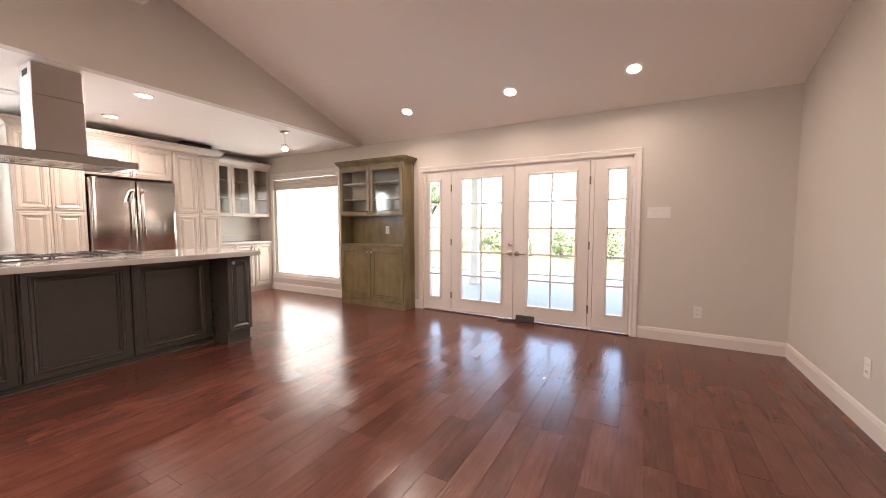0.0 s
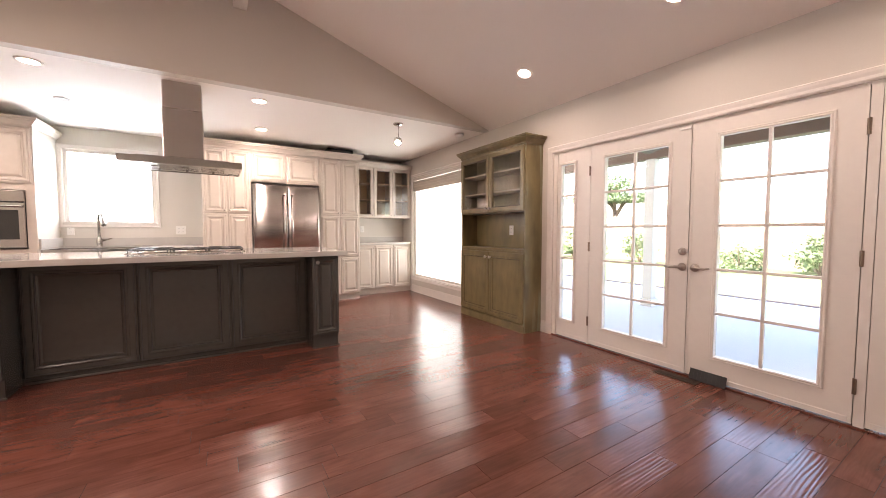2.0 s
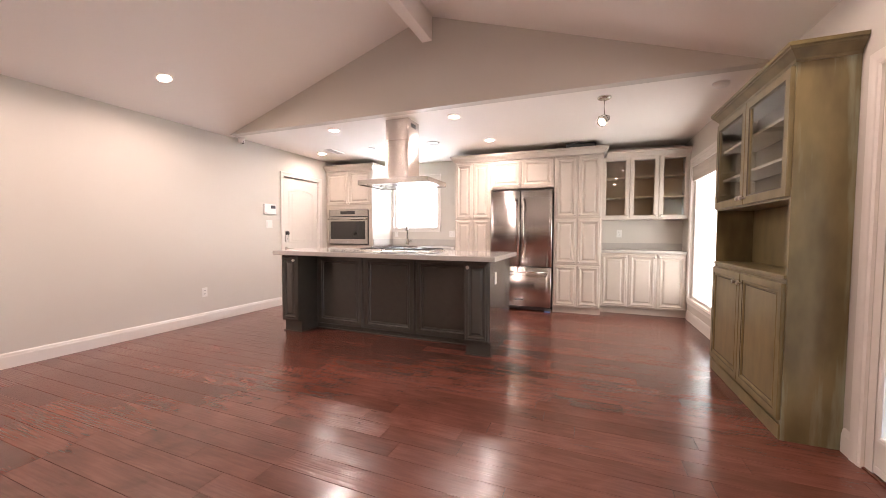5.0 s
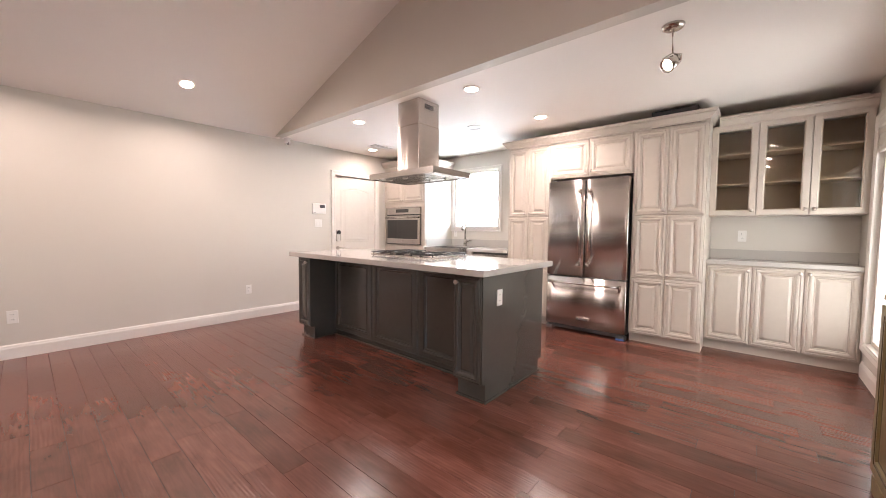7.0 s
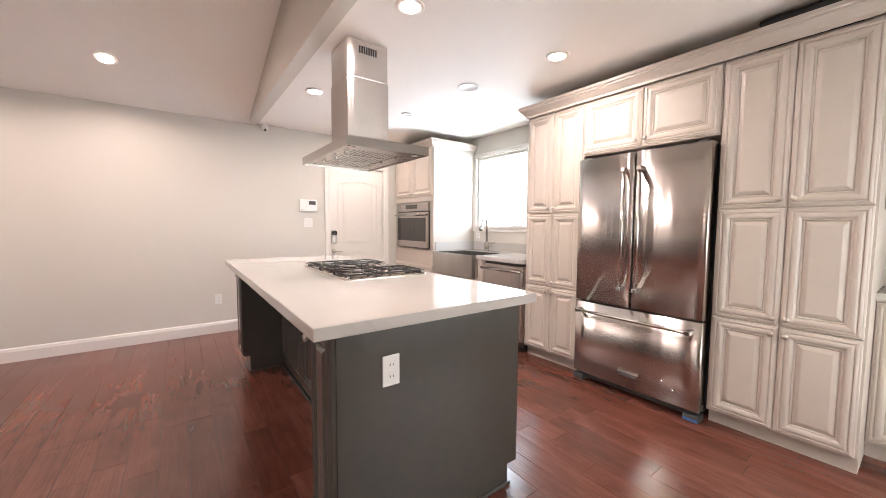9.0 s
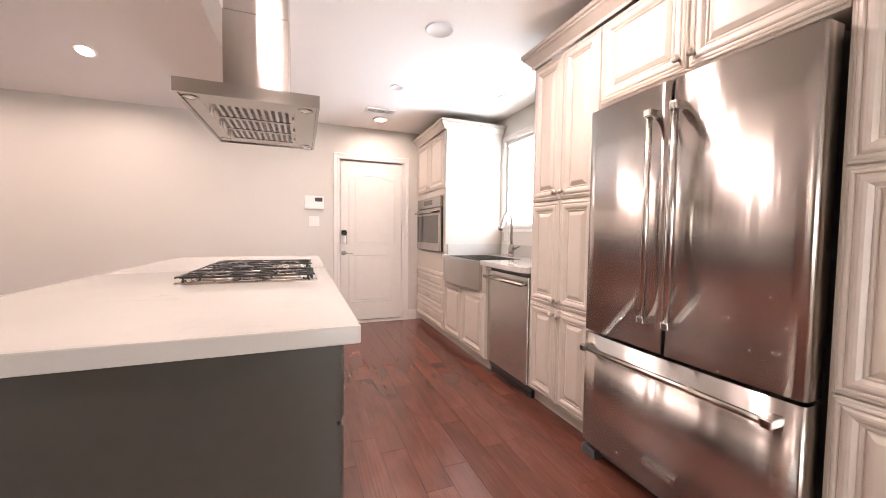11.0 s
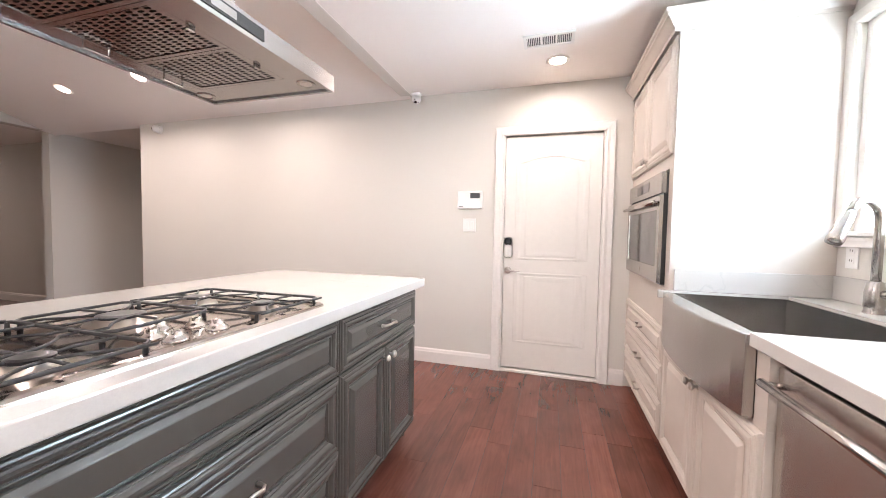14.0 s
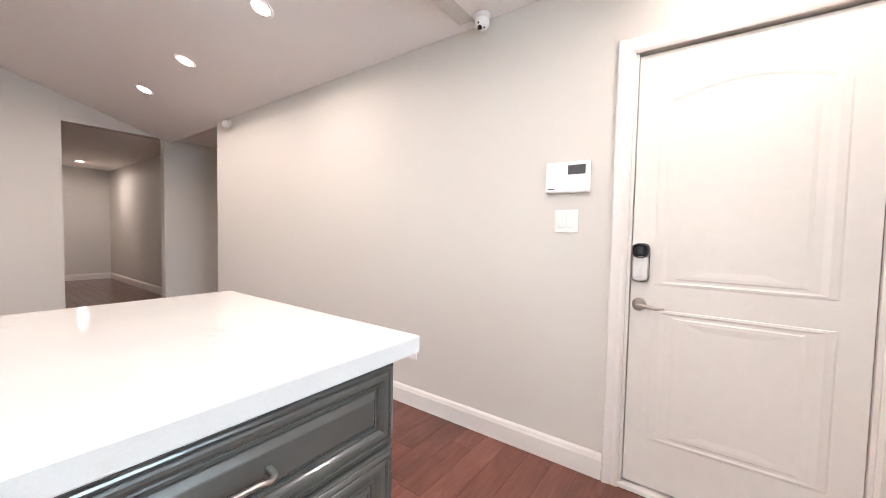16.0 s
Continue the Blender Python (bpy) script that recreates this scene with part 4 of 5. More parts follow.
def bar_handle(parent, p0, p1, out=0.055):
    b2 = bmesh.new()
    p0, p1 = Vector(p0), Vector(p1)
    d = (p1 - p0).normalized()
    tube(b2, [p0 + Vector((0, -out, 0)), p1 + Vector((0, -out, 0))], 0.0125, 14)
    h = part("handle", b2, CHROME, parent, "long satin steel bar handle", None, True)
    for p in (p0 + d * 0.012, p1 - d * 0.012):
        b3 = bmesh.new()
        box(b3, p.x - 0.016, p.y - out - 0.016, p.z - 0.016, p.x + 0.016, p.y + 0.006, p.z + 0.016, 0.005)
        part("bracket", b3, CHROME, h)
    return h


HM = RW / 2
ld = part("left_door", bowed(0.0, HM - 0.003, 0.665, 1.772), STEEL, fg, "brushed steel door")
rd = part("right_door", bowed(HM + 0.003, RW, 0.665, 1.772), STEEL, fg, "brushed steel door")
fd = part("freezer_drawer", bowed(0.0, RW, 0.075, 0.650), STEEL, fg, "brushed steel freezer drawer")
bar_handle(ld, (HM - 0.055, -0.088, 0.79), (HM - 0.055, -0.088, 1.66))
bar_handle(rd, (HM + 0.055, -0.088, 0.79), (HM + 0.055, -0.088, 1.66))
bar_handle(fd, (0.05, -0.078, 0.585), (RW - 0.05, -0.078, 0.585))
part("badge", boxed(HM - 0.075, -0.0945, 0.155, HM + 0.075, -0.088, 0.185, 0.001), CHROME, fd, "plain metal badge")
part("badge_bar", boxed(HM - 0.062, -0.0955, 0.164, HM + 0.062, -0.0940, 0.176), DARKST, fd)
part("base_grille", boxed(0.02, -0.03, 0.02, RW - 0.02, 0.03, 0.070), DARKST, fg)
for x in (0.0, RW - 0.09):
    part("foot", boxed(x, -0.075, 0.0, x + 0.09, 0.02, 0.045, 0.006), DARKST, fg)
part("film_strip", boxed(RW - 0.088, -0.0765, 0.004, RW - 0.004, -0.0755, 0.022), BLUEFILM, fg, "scrap of blue protective film")
for x in (0.03, RW - 0.09):
    part("hinge_cap", boxed(x, -0.05, 1.765, x + 0.06, 0.03, 1.788, 0.005), DARKST, fg)

# ---- hutch at the north end ----
HF, HU = -2.275, -2.30
hb_ = thing("base_cabinet", pose(HF, 4.59, 0, 0, 0, 90), "cream glazed base cabinet with three raised-panel doors", "cabinet")
HW, HD = 1.085, HF - WEST - 0.003
carcass(hb_, HW, HD, 0.09, 0.872, CREAM)
part("toe_kick", boxed(0, 0.04, 0, HW, HD, 0.09), CREAM, hb_)
for i in range(3):
    front(hb_, "door", 0.006 + i * (HW - 0.012) / 3, 0.10, (HW - 0.012) / 3, 0.765, CR, "rt" if i < 2 else "lt")
tagged(part("hutch_counter", boxed(WEST + 0.003, 4.588, 0.873, HF + 0.035, NORTH - 0.002, 0.912, 0.003), QUARTZ), "white quartz counter on the low cabinets", "countertop")
tagged(part("hutch_backsplash", boxed(WEST + 0.003, 4.588, 0.913, WEST + 0.022, NORTH - 0.002, 1.01, 0.002), QUARTZ), "low white quartz backsplash", "backsplash")


def glass_door(parent, x, z, w, h, mats, kn, f=0.055):
    b2 = bmesh.new()
    t = 0.02
    ringed(b2, w - 0.005, h - 0.005, [(0, 0), (0, -t + 0.004), (0.004, -t), (f - 0.010, -t), (f - 0.006, -t + 0.004), (f, -t + 0.006), (f, 0)], loop=True, dark=(3, 4))
    d = part("glass_door", b2, mats, parent, "", pose(x + 0.0025, 0, z + 0.0025))
    g = part("pane", boxed(f - 0.004, -0.010, f - 0.004, w - 0.001 - f, -0.006, h - 0.001 - f), GLASS, d, "clear glass")
    g.visible_shadow = False
    knob(d, 0.028 if kn[0] == "l" else w - 0.033, -t, 0.045)
    return d


def open_case(parent, w, depth, z0, z1, mat, inner, shelves):
    b2 = bmesh.new()
    t = 0.018
    box(b2, 0, 0, z0, t, depth, z1)
    box(b2, w - t, 0, z0, w, depth, z1)
    box(b2, t, 0, z0, w - t, depth, z0 + t)
    box(b2, t, 0, z1 - t, w - t, depth, z1)
    part("case", b2, mat, parent)
    part("back", boxed(t, depth - 0.012, z0 + t, w - t, depth, z1 - t), inner, parent)
    for z in shelves:
        part("shelf", boxed(t, 0.03, z, w - t, depth - 0.013, z + 0.016), inner, parent)


up = thing("glass_wall_cabinet", pose(HU, 4.59, 0, 0, 0, 90), "cream glazed wall cabinet with three glass doors", "cabinet")
open_case(up, HW, HU - WEST - 0.003, 1.35, CTOP, CREAM, INNER, (1.66, 1.95))
part("divider", boxed(HW / 3 - 0.01, 0.001, 1.37, HW / 3 + 0.01, 0.30, CTOP - 0.02), CREAM, up)
part("divider", boxed(2 * HW / 3 - 0.01, 0.001, 1.37, 2 * HW / 3 + 0.01, 0.30, CTOP - 0.02), CREAM, up)
for i in range(3):
    glass_door(up, 0.003 + i * (HW - 0.006) / 3, 1.353, (HW - 0.006) / 3, CTOP - 1.362, CR, "r" if i < 2 else "l")
crown("crown_hutch", [(HU + 0.02, 4.652), (HU + 0.02, NORTH - 0.004)], CTOP - 0.03, CREAM, "cream crown moulding on the glass cabinet")

# ---- green cabinet ----
GX, GF, GWD = -0.245, 5.42, 1.19
gc = thing("china_cabinet", pose(GX, GF, 0), "olive green glazed wooden hutch with glass upper doors", "cabinet")
GD = NORTH - GF - 0.003
OL = [OLIVE, OLIVED]
b2 = bmesh.new()
box(b2, 0, 0, 0.0, 0.02, GD, 2.075)
part("side_panel", b2, OLIVE, gc)
part("side_panel", boxed(GWD - 0.02, 0, 0.0, GWD, GD, 2.075), OLIVES, gc, "olive panel with pale blue-green bloom")
part("back", boxed(0.02, GD - 0.012, 0.09, GWD - 0.02, GD, 2.075), OLIVE, gc)
part("plinth", boxed(0.02, 0.006, 0, GWD - 0.02, GD - 0.012, 0.10), OLIVE, gc)
part("plinth_moulding", boxed(0.0, -0.010, 0, GWD + 0.002, 0.0, 0.085, 0.004), OLIVE, gc)
part("lower_case", boxed(0.02, 0.004, 0.10, GWD - 0.02, GD - 0.013, 0.895), OLIVE, gc)
part("counter", boxed(0.004, -0.012, 0.895, GWD - 0.004, GD - 0.013, 0.918, 0.004), OLIVE, gc, "olive glazed shelf board")
part("upper_floor", boxed(0.02, 0.002, 1.335, GWD - 0.02, GD - 0.013, 1.36), OLIVE, gc)
part("upper_top", boxed(0.02, 0.002, 2.055, GWD - 0.02, GD - 0.013, 2.075), OLIVE, gc)
part("frame_rail", boxed(0.02, 0.0, 2.03, GWD - 0.02, 0.02, 2.055), OLIVE, gc)
for z in (1.575, 1.81):
    part("shelf", boxed(0.02, 0.03, z, GWD - 0.02, GD - 0.013, z + 0.018), SHELFW, gc, "pale wooden shelf")
for i in range(2):
    ww = (GWD - 0.012) / 2
    d = part("lower_door", sunk_door(ww - 0.006, 0.765), OL, gc, "", pose(0.006 + i * ww + 0.003, 0.002, 0.108))
    knob(d, ww - 0.045 if i == 0 else 0.036, -0.02, 0.70)
    glass_door(gc, 0.006 + i * ww, 1.345, ww, 0.70, OL, "r" if i == 0 else "l", 0.062)
b2 = bmesh.new()
sweep(b2, [(0.0, GD), (0.0, 0.0), (GWD, 0.0), (GWD, GD)], [(a * 0.85, b * 0.95) for a, b in CROWN], lambda u, v, hh: (u, v, 2.055 + hh))
part("crown", b2, OLIVE, gc)
part("crown_lid", boxed(0.001, 0.001, 2.076, GWD - 0.001, GD, 2.14), OLIVE, gc)

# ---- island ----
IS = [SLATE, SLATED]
IY0, IY1 = 1.155, 3.600
IW, IE, IR = -0.605, 0.290, -0.02          # kitchen face, post face, recessed panels
isl = thing("kitchen_island", pose(0, 0, 0), "dark grey-green painted kitchen island with raised panels", "island")
b2 = bmesh.new()
box(b2, IW, IY0 + 0.02, 0.10, IR, IY1 - 0.02, 0.888)
part("body", b2, SLATE, isl)
part("toe_kick", boxed(IW + 0.06, IY0 + 0.02, 0.0, IR - 0.004, IY1 - 0.02, 0.10), SLATE, isl)
for y0, y1 in ((IY0, IY0 + 0.02), (IY1 - 0.02, IY1)):
    b2 = bmesh.new()
    flat_poly(b2, [(IW + 0.06, y0, 0), (IE - 0.042, y0, 0), (IE - 0.042, y0, 0.135), (IE, y0, 0.135), (IE, y0, 0.888), (IW, y0, 0.888), (IW, y0, 0.10), (IW + 0.06, y0, 0.10)], (0, y1 - y0, 0))
    part("end_panel", b2, SLATE, isl)
    out = -1 if y0 < 2 else 1
    ys = y0 if out < 0 else y1
    part("shoe_moulding", boxed(IW + 0.05, min(ys, ys + out * 0.014), 0, IE - 0.028, max(ys, ys + out * 0.014), 0.018, 0.004), SLATE, isl)
PW = 0.235
for y0 in (IY0 + 0.02, IY1 - 0.02 - PW + 0.02):
    y1 = y0 + PW - 0.02
    part("post", boxed(IR, y0, 0.135, IE - 0.001, y1, 0.888), SLATE, isl)
    part("post_foot", boxed(IR, y0, 0.0, IE - 0.042, y1, 0.135), SLATE, isl)
    part("post_shoe", boxed(IR, y0 - 0.012, 0, IE - 0.028, y1 + 0.012, 0.016, 0.004), SLATE, isl)
for k, y0 in enumerate((IY0 + 0.006, IY1 - 0.006 - PW)):
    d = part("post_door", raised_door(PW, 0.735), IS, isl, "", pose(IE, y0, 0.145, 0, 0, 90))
    knob(d, PW - 0.04 if k == 0 else 0.04, -0.02, 0.685)
RY0, RY1 = IY0 + PW + 0.005, IY1 - PW - 0.005
for k in range(3):
    ww = (RY1 - RY0) / 3
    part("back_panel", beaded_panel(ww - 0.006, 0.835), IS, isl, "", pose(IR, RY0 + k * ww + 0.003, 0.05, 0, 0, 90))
part("back_shoe", boxed(IR, RY0, 0, IR + 0.03, RY1, 0.02, 0.005), SLATE, isl)
# kitchen side: drawers and doors
face = lambda y, z: pose(IW, y, z, 0, 0, -90)
units = ((1.160, 1.930, "d"), (1.930, 2.860, "s"), (2.860, 3.595, "d"))
for y0, y1, kind in units:
    w = y1 - y0
    bays = ((0.10, 0.385), (0.385, 0.665)) if kind == "s" else ()
    g = 0.003
    d = part("drawer", raised_door(w - 2 * g, 0.205), IS, isl, "", face(y1 - g, 0.672))
    if kind == "d":
        pull(d, w / 2, -0.020, 0.10)
        for i in range(2):
            ww = w / 2
            dd_ = part("door", raised_door(ww - 2 * g, 0.555), IS, isl, "", face(y1 - i * ww - g, 0.108))
            knob(dd_, ww - 0.036 if i == 0 else 0.030, -0.020, 0.51)
    for z0, z1 in bays:
        d = part("drawer", raised_door(w - 2 * g, z1 - z0 - 2 * g), IS, isl, "", face(y1 - g, z0 + g))
        pull(d, w / 2, -0.020, (z1 - z0) / 2, 0.13)

tagged(part("island_counter", boxed(-0.656, 1.108, 0.890, 0.383, 3.665, 0.935, 0.004), QUARTZ), "thick white quartz island countertop", "countertop")


def outlet(m, label="white duplex wall outlet", gang=1, kind="outlet"):
    o = thing("wall_outlet" if kind == "outlet" else "light_switch", m, label, kind)
    w = 0.070 + 0.046 * (gang - 1)
    part("plate", boxed(-w / 2, -0.006, -0.058, w / 2, 0, 0.058, 0.003), PLASTIC, o)
    for g_ in range(gang):
        cx = (g_ - (gang - 1) / 2) * 0.046
        if kind == "outlet":
            for z in (-0.022, 0.022):
                r_ = part("receptacle", boxed(cx - 0.016, -0.008, z - 0.014, cx + 0.016, -0.005, z + 0.014, 0.002), PLASTIC, o)
                b3 = bmesh.new()
                box(b3, cx - 0.008, -0.0085, z - 0.004, cx - 0.005, -0.0078, z + 0.006)
                box(b3, cx + 0.005, -0.0085, z - 0.004, cx + 0.008, -0.0078, z + 0.005)
                part("slot", b3, DARKPL, r_)
        else:
            b3 = bmesh.new()
            box(b3, cx - 0.016, -0.009, -0.033, cx + 0.016, -0.005, 0.033, 0.002)
            part("rocker", b3, PLASTIC, o)
    return o


outlet(pose(0.085, IY1, 0.715, 0, 0, 180), "white duplex outlet on the island end panel")
outlet(pose(0.36, SOUTH, 0.385, 0, 0, 180), "white duplex outlet low on the wall")
outlet(pose(2.36, SOUTH, 0.375, 0, 0, 180), "white duplex outlet low on the wall")
outlet(pose(4.335, NORTH, 0.330), "white duplex outlet low on the wall")
outlet(pose(EAST, 4.34, 0.365, 0, 0, -90), "white duplex outlet low on the wall")
outlet(pose(3.97, NORTH, 1.33), "white four-gang rocker switch beside the french doors", 4, "switch")
outlet(pose(-0.655, SOUTH, 1.27, 0, 0, 180), "white two-gang rocker switch under the alarm panel", 2, "switch")
outlet(pose(WEST, 4.86, 1.15, 0, 0, 90), "white duplex outlet above the low counter")
outlet(pose(WEST, 2.16, 1.13, 0, 0, 90), "white two-gang outlet above the sink counter", 2)
outlet(pose(WEST, 1.02, 1.13, 0, 0, 90), "white duplex outlet beside the sink")
outlet(pose(0.47, NORTH - 0.0155, 1.13), "white duplex outlet in the green cabinet back")

al = thing("alarm_panel", pose(-0.658, SOUTH, 1.49, 0, 0, 180), "white alarm control panel with small display", "alarm panel")
part("case", boxed(-0.11, -0.032, -0.078, 0.11, 0, 0.078, 0.008), PLASTIC, al)
part("display", boxed(0.005, -0.034, 0.012, 0.090, -0.031, 0.058, 0.001), DARKPL, al, "dark grey display")
part("marking", boxed(-0.095, -0.0328, -0.060, -0.060, -0.0315, -0.055), DARKPL, al)

# ---- cooktop ----
CX0, CX1, CY0, CY1, CZ = -0.590, -0.045, 1.965, 2.830, 0.935
ck = thing("gas_cooktop", pose(0, 0, CZ), "stainless steel five-burner gas cooktop", "cooktop")
b2 = bmesh.new()
rings = []
for i, z in ((0, 0), (0.0, 0.004), (0.006, 0.009), (0.022, 0.010), (0.034, 0.004), (0.05, 0.003)):
    rad, ring = max(0.032 - i, 0.004), []
    for cx, cy, a0 in ((CX0, CY0, 180), (CX1, CY0, 270), (CX1, CY1, 0), (CX0, CY1, 90)):
        mx, my = cx + (i + rad if cx == CX0 else -i - rad), cy + (i + rad if cy == CY0 else -i - rad)
        for k in range(6):
            q = radians(a0 + 18 * k)
            ring.append(b2.verts.new((mx + rad * math.cos(q), my + rad * math.sin(q), z)))
    rings.append(ring)
for a, b in zip(rings, rings[1:]):
    for k in range(24):
        b2.faces.new((a[k], a[(k + 1) % 24], b[(k + 1) % 24], b[k]))
b2.faces.new(rings[-1])
part("tray", b2, POLISHED, ck, "polished steel tray")
for x, y, r in ((-0.14, 2.13, 0.045), (-0.42, 2.13, 0.038), (-0.20, 2.40, 0.060), (-0.14, 2.68, 0.045), (-0.42, 2.68, 0.038)):
    b2 = bmesh.new()
    lathe(b2, [(r * 1.35, 0.002), (r * 1.3, 0.008), (r, 0.012), (r, 0.020), (r * 0.9, 0.022)], 24)
    bu = part("burner", b2, NICKEL, ck, "", pose(x - 0.035, y - 0.005, 0.002), True)
    b2 = bmesh.new()
    lathe(b2, [(r * 0.88, 0.022), (r * 0.9, 0.028), (r * 0.7, 0.031), (0, 0.032)], 24)
    part("burner_cap", b2, BLACK, bu, "black burner cap")
for x, y in ((-0.515, 2.455), (-0.515, 2.345), (-0.450, 2.465), (-0.440, 2.345), (-0.390, 2.405)):
    b2 = bmesh.new()
    lathe(b2, [(0.028, 0.0), (0.028, 0.003), (0.0265, 0.006), (0.021, 0.010), (0.0165, 0.016), (0.0155, 0.022), (0.013, 0.0255), (0, 0.0265)], 24)
    kb = part("control_knob", b2, CHROME, ck, "polished control knob", pose(x, y, 0.003, 0, 0, 30), True)
    part("grip", boxed(-0.005, -0.0175, 0.016, 0.005, 0.0175, 0.031, 0.004), CHROME, kb)


def grate(x0, x1, y0, y1, centres):
    b3 = bmesh.new()
    zt, r = 0.028, 0.0046
    cn = 0.022
    loop = [(x0 + cn, y0, zt), (x1 - cn, y0, zt), (x1, y0 + cn, zt), (x1, y1 - cn, zt), (x1 - cn, y1, zt), (x0 + cn, y1, zt), (x0, y1 - cn, zt), (x0, y0 + cn, zt)]
    tube(b3, loop, r, 6, True)
    for cx, cy in centres:
        for sx in (-1, 1):           # fingers and bowed bars round each burner
            ex = min(max(cx + sx * 0.16, x0), x1)
            tube(b3, [(ex, cy, zt), (cx + sx * 0.06, cy, zt + 0.002), (cx + sx * 0.022, cy, zt - 0.001)], 0.0036, 6)
            ey = y1 if sx > 0 else y0
            tube(b3, [(cx, ey, zt), (cx, cy + sx * 0.06, zt + 0.002), (cx, cy + sx * 0.022, zt - 0.001)], 0.0036, 6)
            bow = [(cx + sx * (0.045 + 0.075 * (k / 6 - 1) ** 2), cy + 0.1 * (k / 6 - 1), zt) for k in range(13)]
            tube(b3, [(bow[0][0], y0, zt)] + bow + [(bow[-1][0], y1, zt)], 0.0036, 6)
    for px, py in ((x0 + 0.02, y0 + 0.008), (x1 - 0.02, y0 + 0.008), (x0 + 0.02, y1 - 0.008), (x1 - 0.02, y1 - 0.008)):
        tube(b3, [(px, py, 0.004), (px, py, zt)], [0.0065, 0.0045], 6)
    return b3


part("grate", grate(-0.535, -0.025, 1.985, 2.262, [(-0.14, 2.13), (-0.42, 2.13)]), IRON, ck, "black cast-iron grate", pose(-0.035, -0.005, 0), True)
part("grate", grate(-0.365, -0.025, 2.268, 2.536, [(-0.20, 2.40)]), IRON, ck, "black cast-iron grate", pose(-0.035, -0.005, 0), True)
part("grate", grate(-0.535, -0.025, 2.542, 2.820, [(-0.14, 2.68), (-0.42, 2.68)]), IRON, ck, "black cast-iron grate", pose(-0.035, -0.005, 0), True)

# ---- island range hood ----
HX_0, HX_1, HY_0, HY_1, HZ_0 = -0.600, -0.060, 1.945, 2.825, 1.690
hd = thing("range_hood", pose(0, 0, HZ_0), "stainless steel island range hood with chimney", "range hood")
b2 = bmesh.new()
open_frame(b2, HX_0, HY_0, HX_1, HY_1, HX_0 + 0.012, HY_0 + 0.012, HX_1 - 0.012, HY_1 - 0.012, 0.0, 0.055)
bmesh.ops.transform(b2, matrix=Matrix(((1, 0, 0, 0), (0, 0, 1, 0), (0, 1, 0, 0), (0, 0, 0, 1))), verts=b2.verts)
part("rim", b2, STEELH, hd, "brushed steel rim")
part("canopy_top", boxed(HX_0 + 0.012, HY_0 + 0.012, 0.042, HX_1 - 0.012, HY_1 - 0.012, 0.056), STEELH, hd)
part("canopy_step", boxed(HX_0 + 0.10, HY_0 + 0.10, 0.056, HX_1 - 0.10, HY_1 - 0.10, 0.080, 0.006), STEELH, hd)
CHX0, CHX1, CHY0, CHY1 = -0.470, -0.180, 2.235, 2.530
part("chimney", boxed(CHX0, CHY0, 0.080, CHX1, CHY1, 0.50, 0.004), STEEL, hd, "brushed steel chimney")
uc = part("upper_chimney", boxed(CHX0 + 0.004, CHY0 + 0.004, 0.50, CHX1 - 0.004, CHY1 - 0.004, FLAT - HZ_0 - 0.001, 0.004), STEEL, hd, "brushed steel chimney")
for yy, s in ((CHY0 + 0.004, -1), (CHY1 - 0.004, 1)):
    b3 = bmesh.new()
    for k in range(8):
        xx = (CHX0 + CHX1) / 2 - 0.06 + k * 0.016
        box(b3, xx, min(yy, yy + s * 0.0015), 0.655, xx + 0.009, max(yy, yy + s * 0.0015), 0.70)
    part("vent_slot", b3, BLACK, uc)


def perforated(x0, x1, y0, y1, z):
    """A baffle filter: a plate with staggered oblong holes."""
    b3 = bmesh.new()
    ny, nx = 15, 11
    dx, dy = (x1 - x0) / nx, (y1 - y0) / ny
    for i in range(nx):
        for j in range(ny):
            off = dy / 2 if i % 2 else 0
            cy, cx = y0 + (j + 0.5) * dy + off - dy / 4, x0 + (i + 0.5) * dx
            sq = [(-dx / 2, -dy / 2), (0, -dy / 2), (dx / 2, -dy / 2), (dx / 2, 0), (dx / 2, dy / 2), (0, dy / 2), (-dx / 2, dy / 2), (-dx / 2, 0)]
            hole = [(dx * 0.33 * math.copysign(abs(a / (dx / 2)) ** 0.6, a) * (0.80 if a and b else 1), dy * 0.34 * math.copysign(abs(b / (dy / 2)) ** 0.6, b) * (0.80 if a and b else 1)) for a, b in sq]
            A = [b3.verts.new((cx + a, cy + b, z)) for a, b in sq]
            B = [b3.verts.new((cx + a, cy + b, z)) for a, b in hole]
            C = [b3.verts.new((cx + a, cy + b, z + 0.006)) for a, b in hole]
            for k in range(8):
                q = (k + 1) % 8
                b3.faces.new((A[k], A[q], B[q], B[k]))
                b3.faces.new((B[k], B[q], C[q], C[k]))
    bmesh.ops.remove_doubles(b3, verts=b3.verts, dist=0.0002)
    return b3


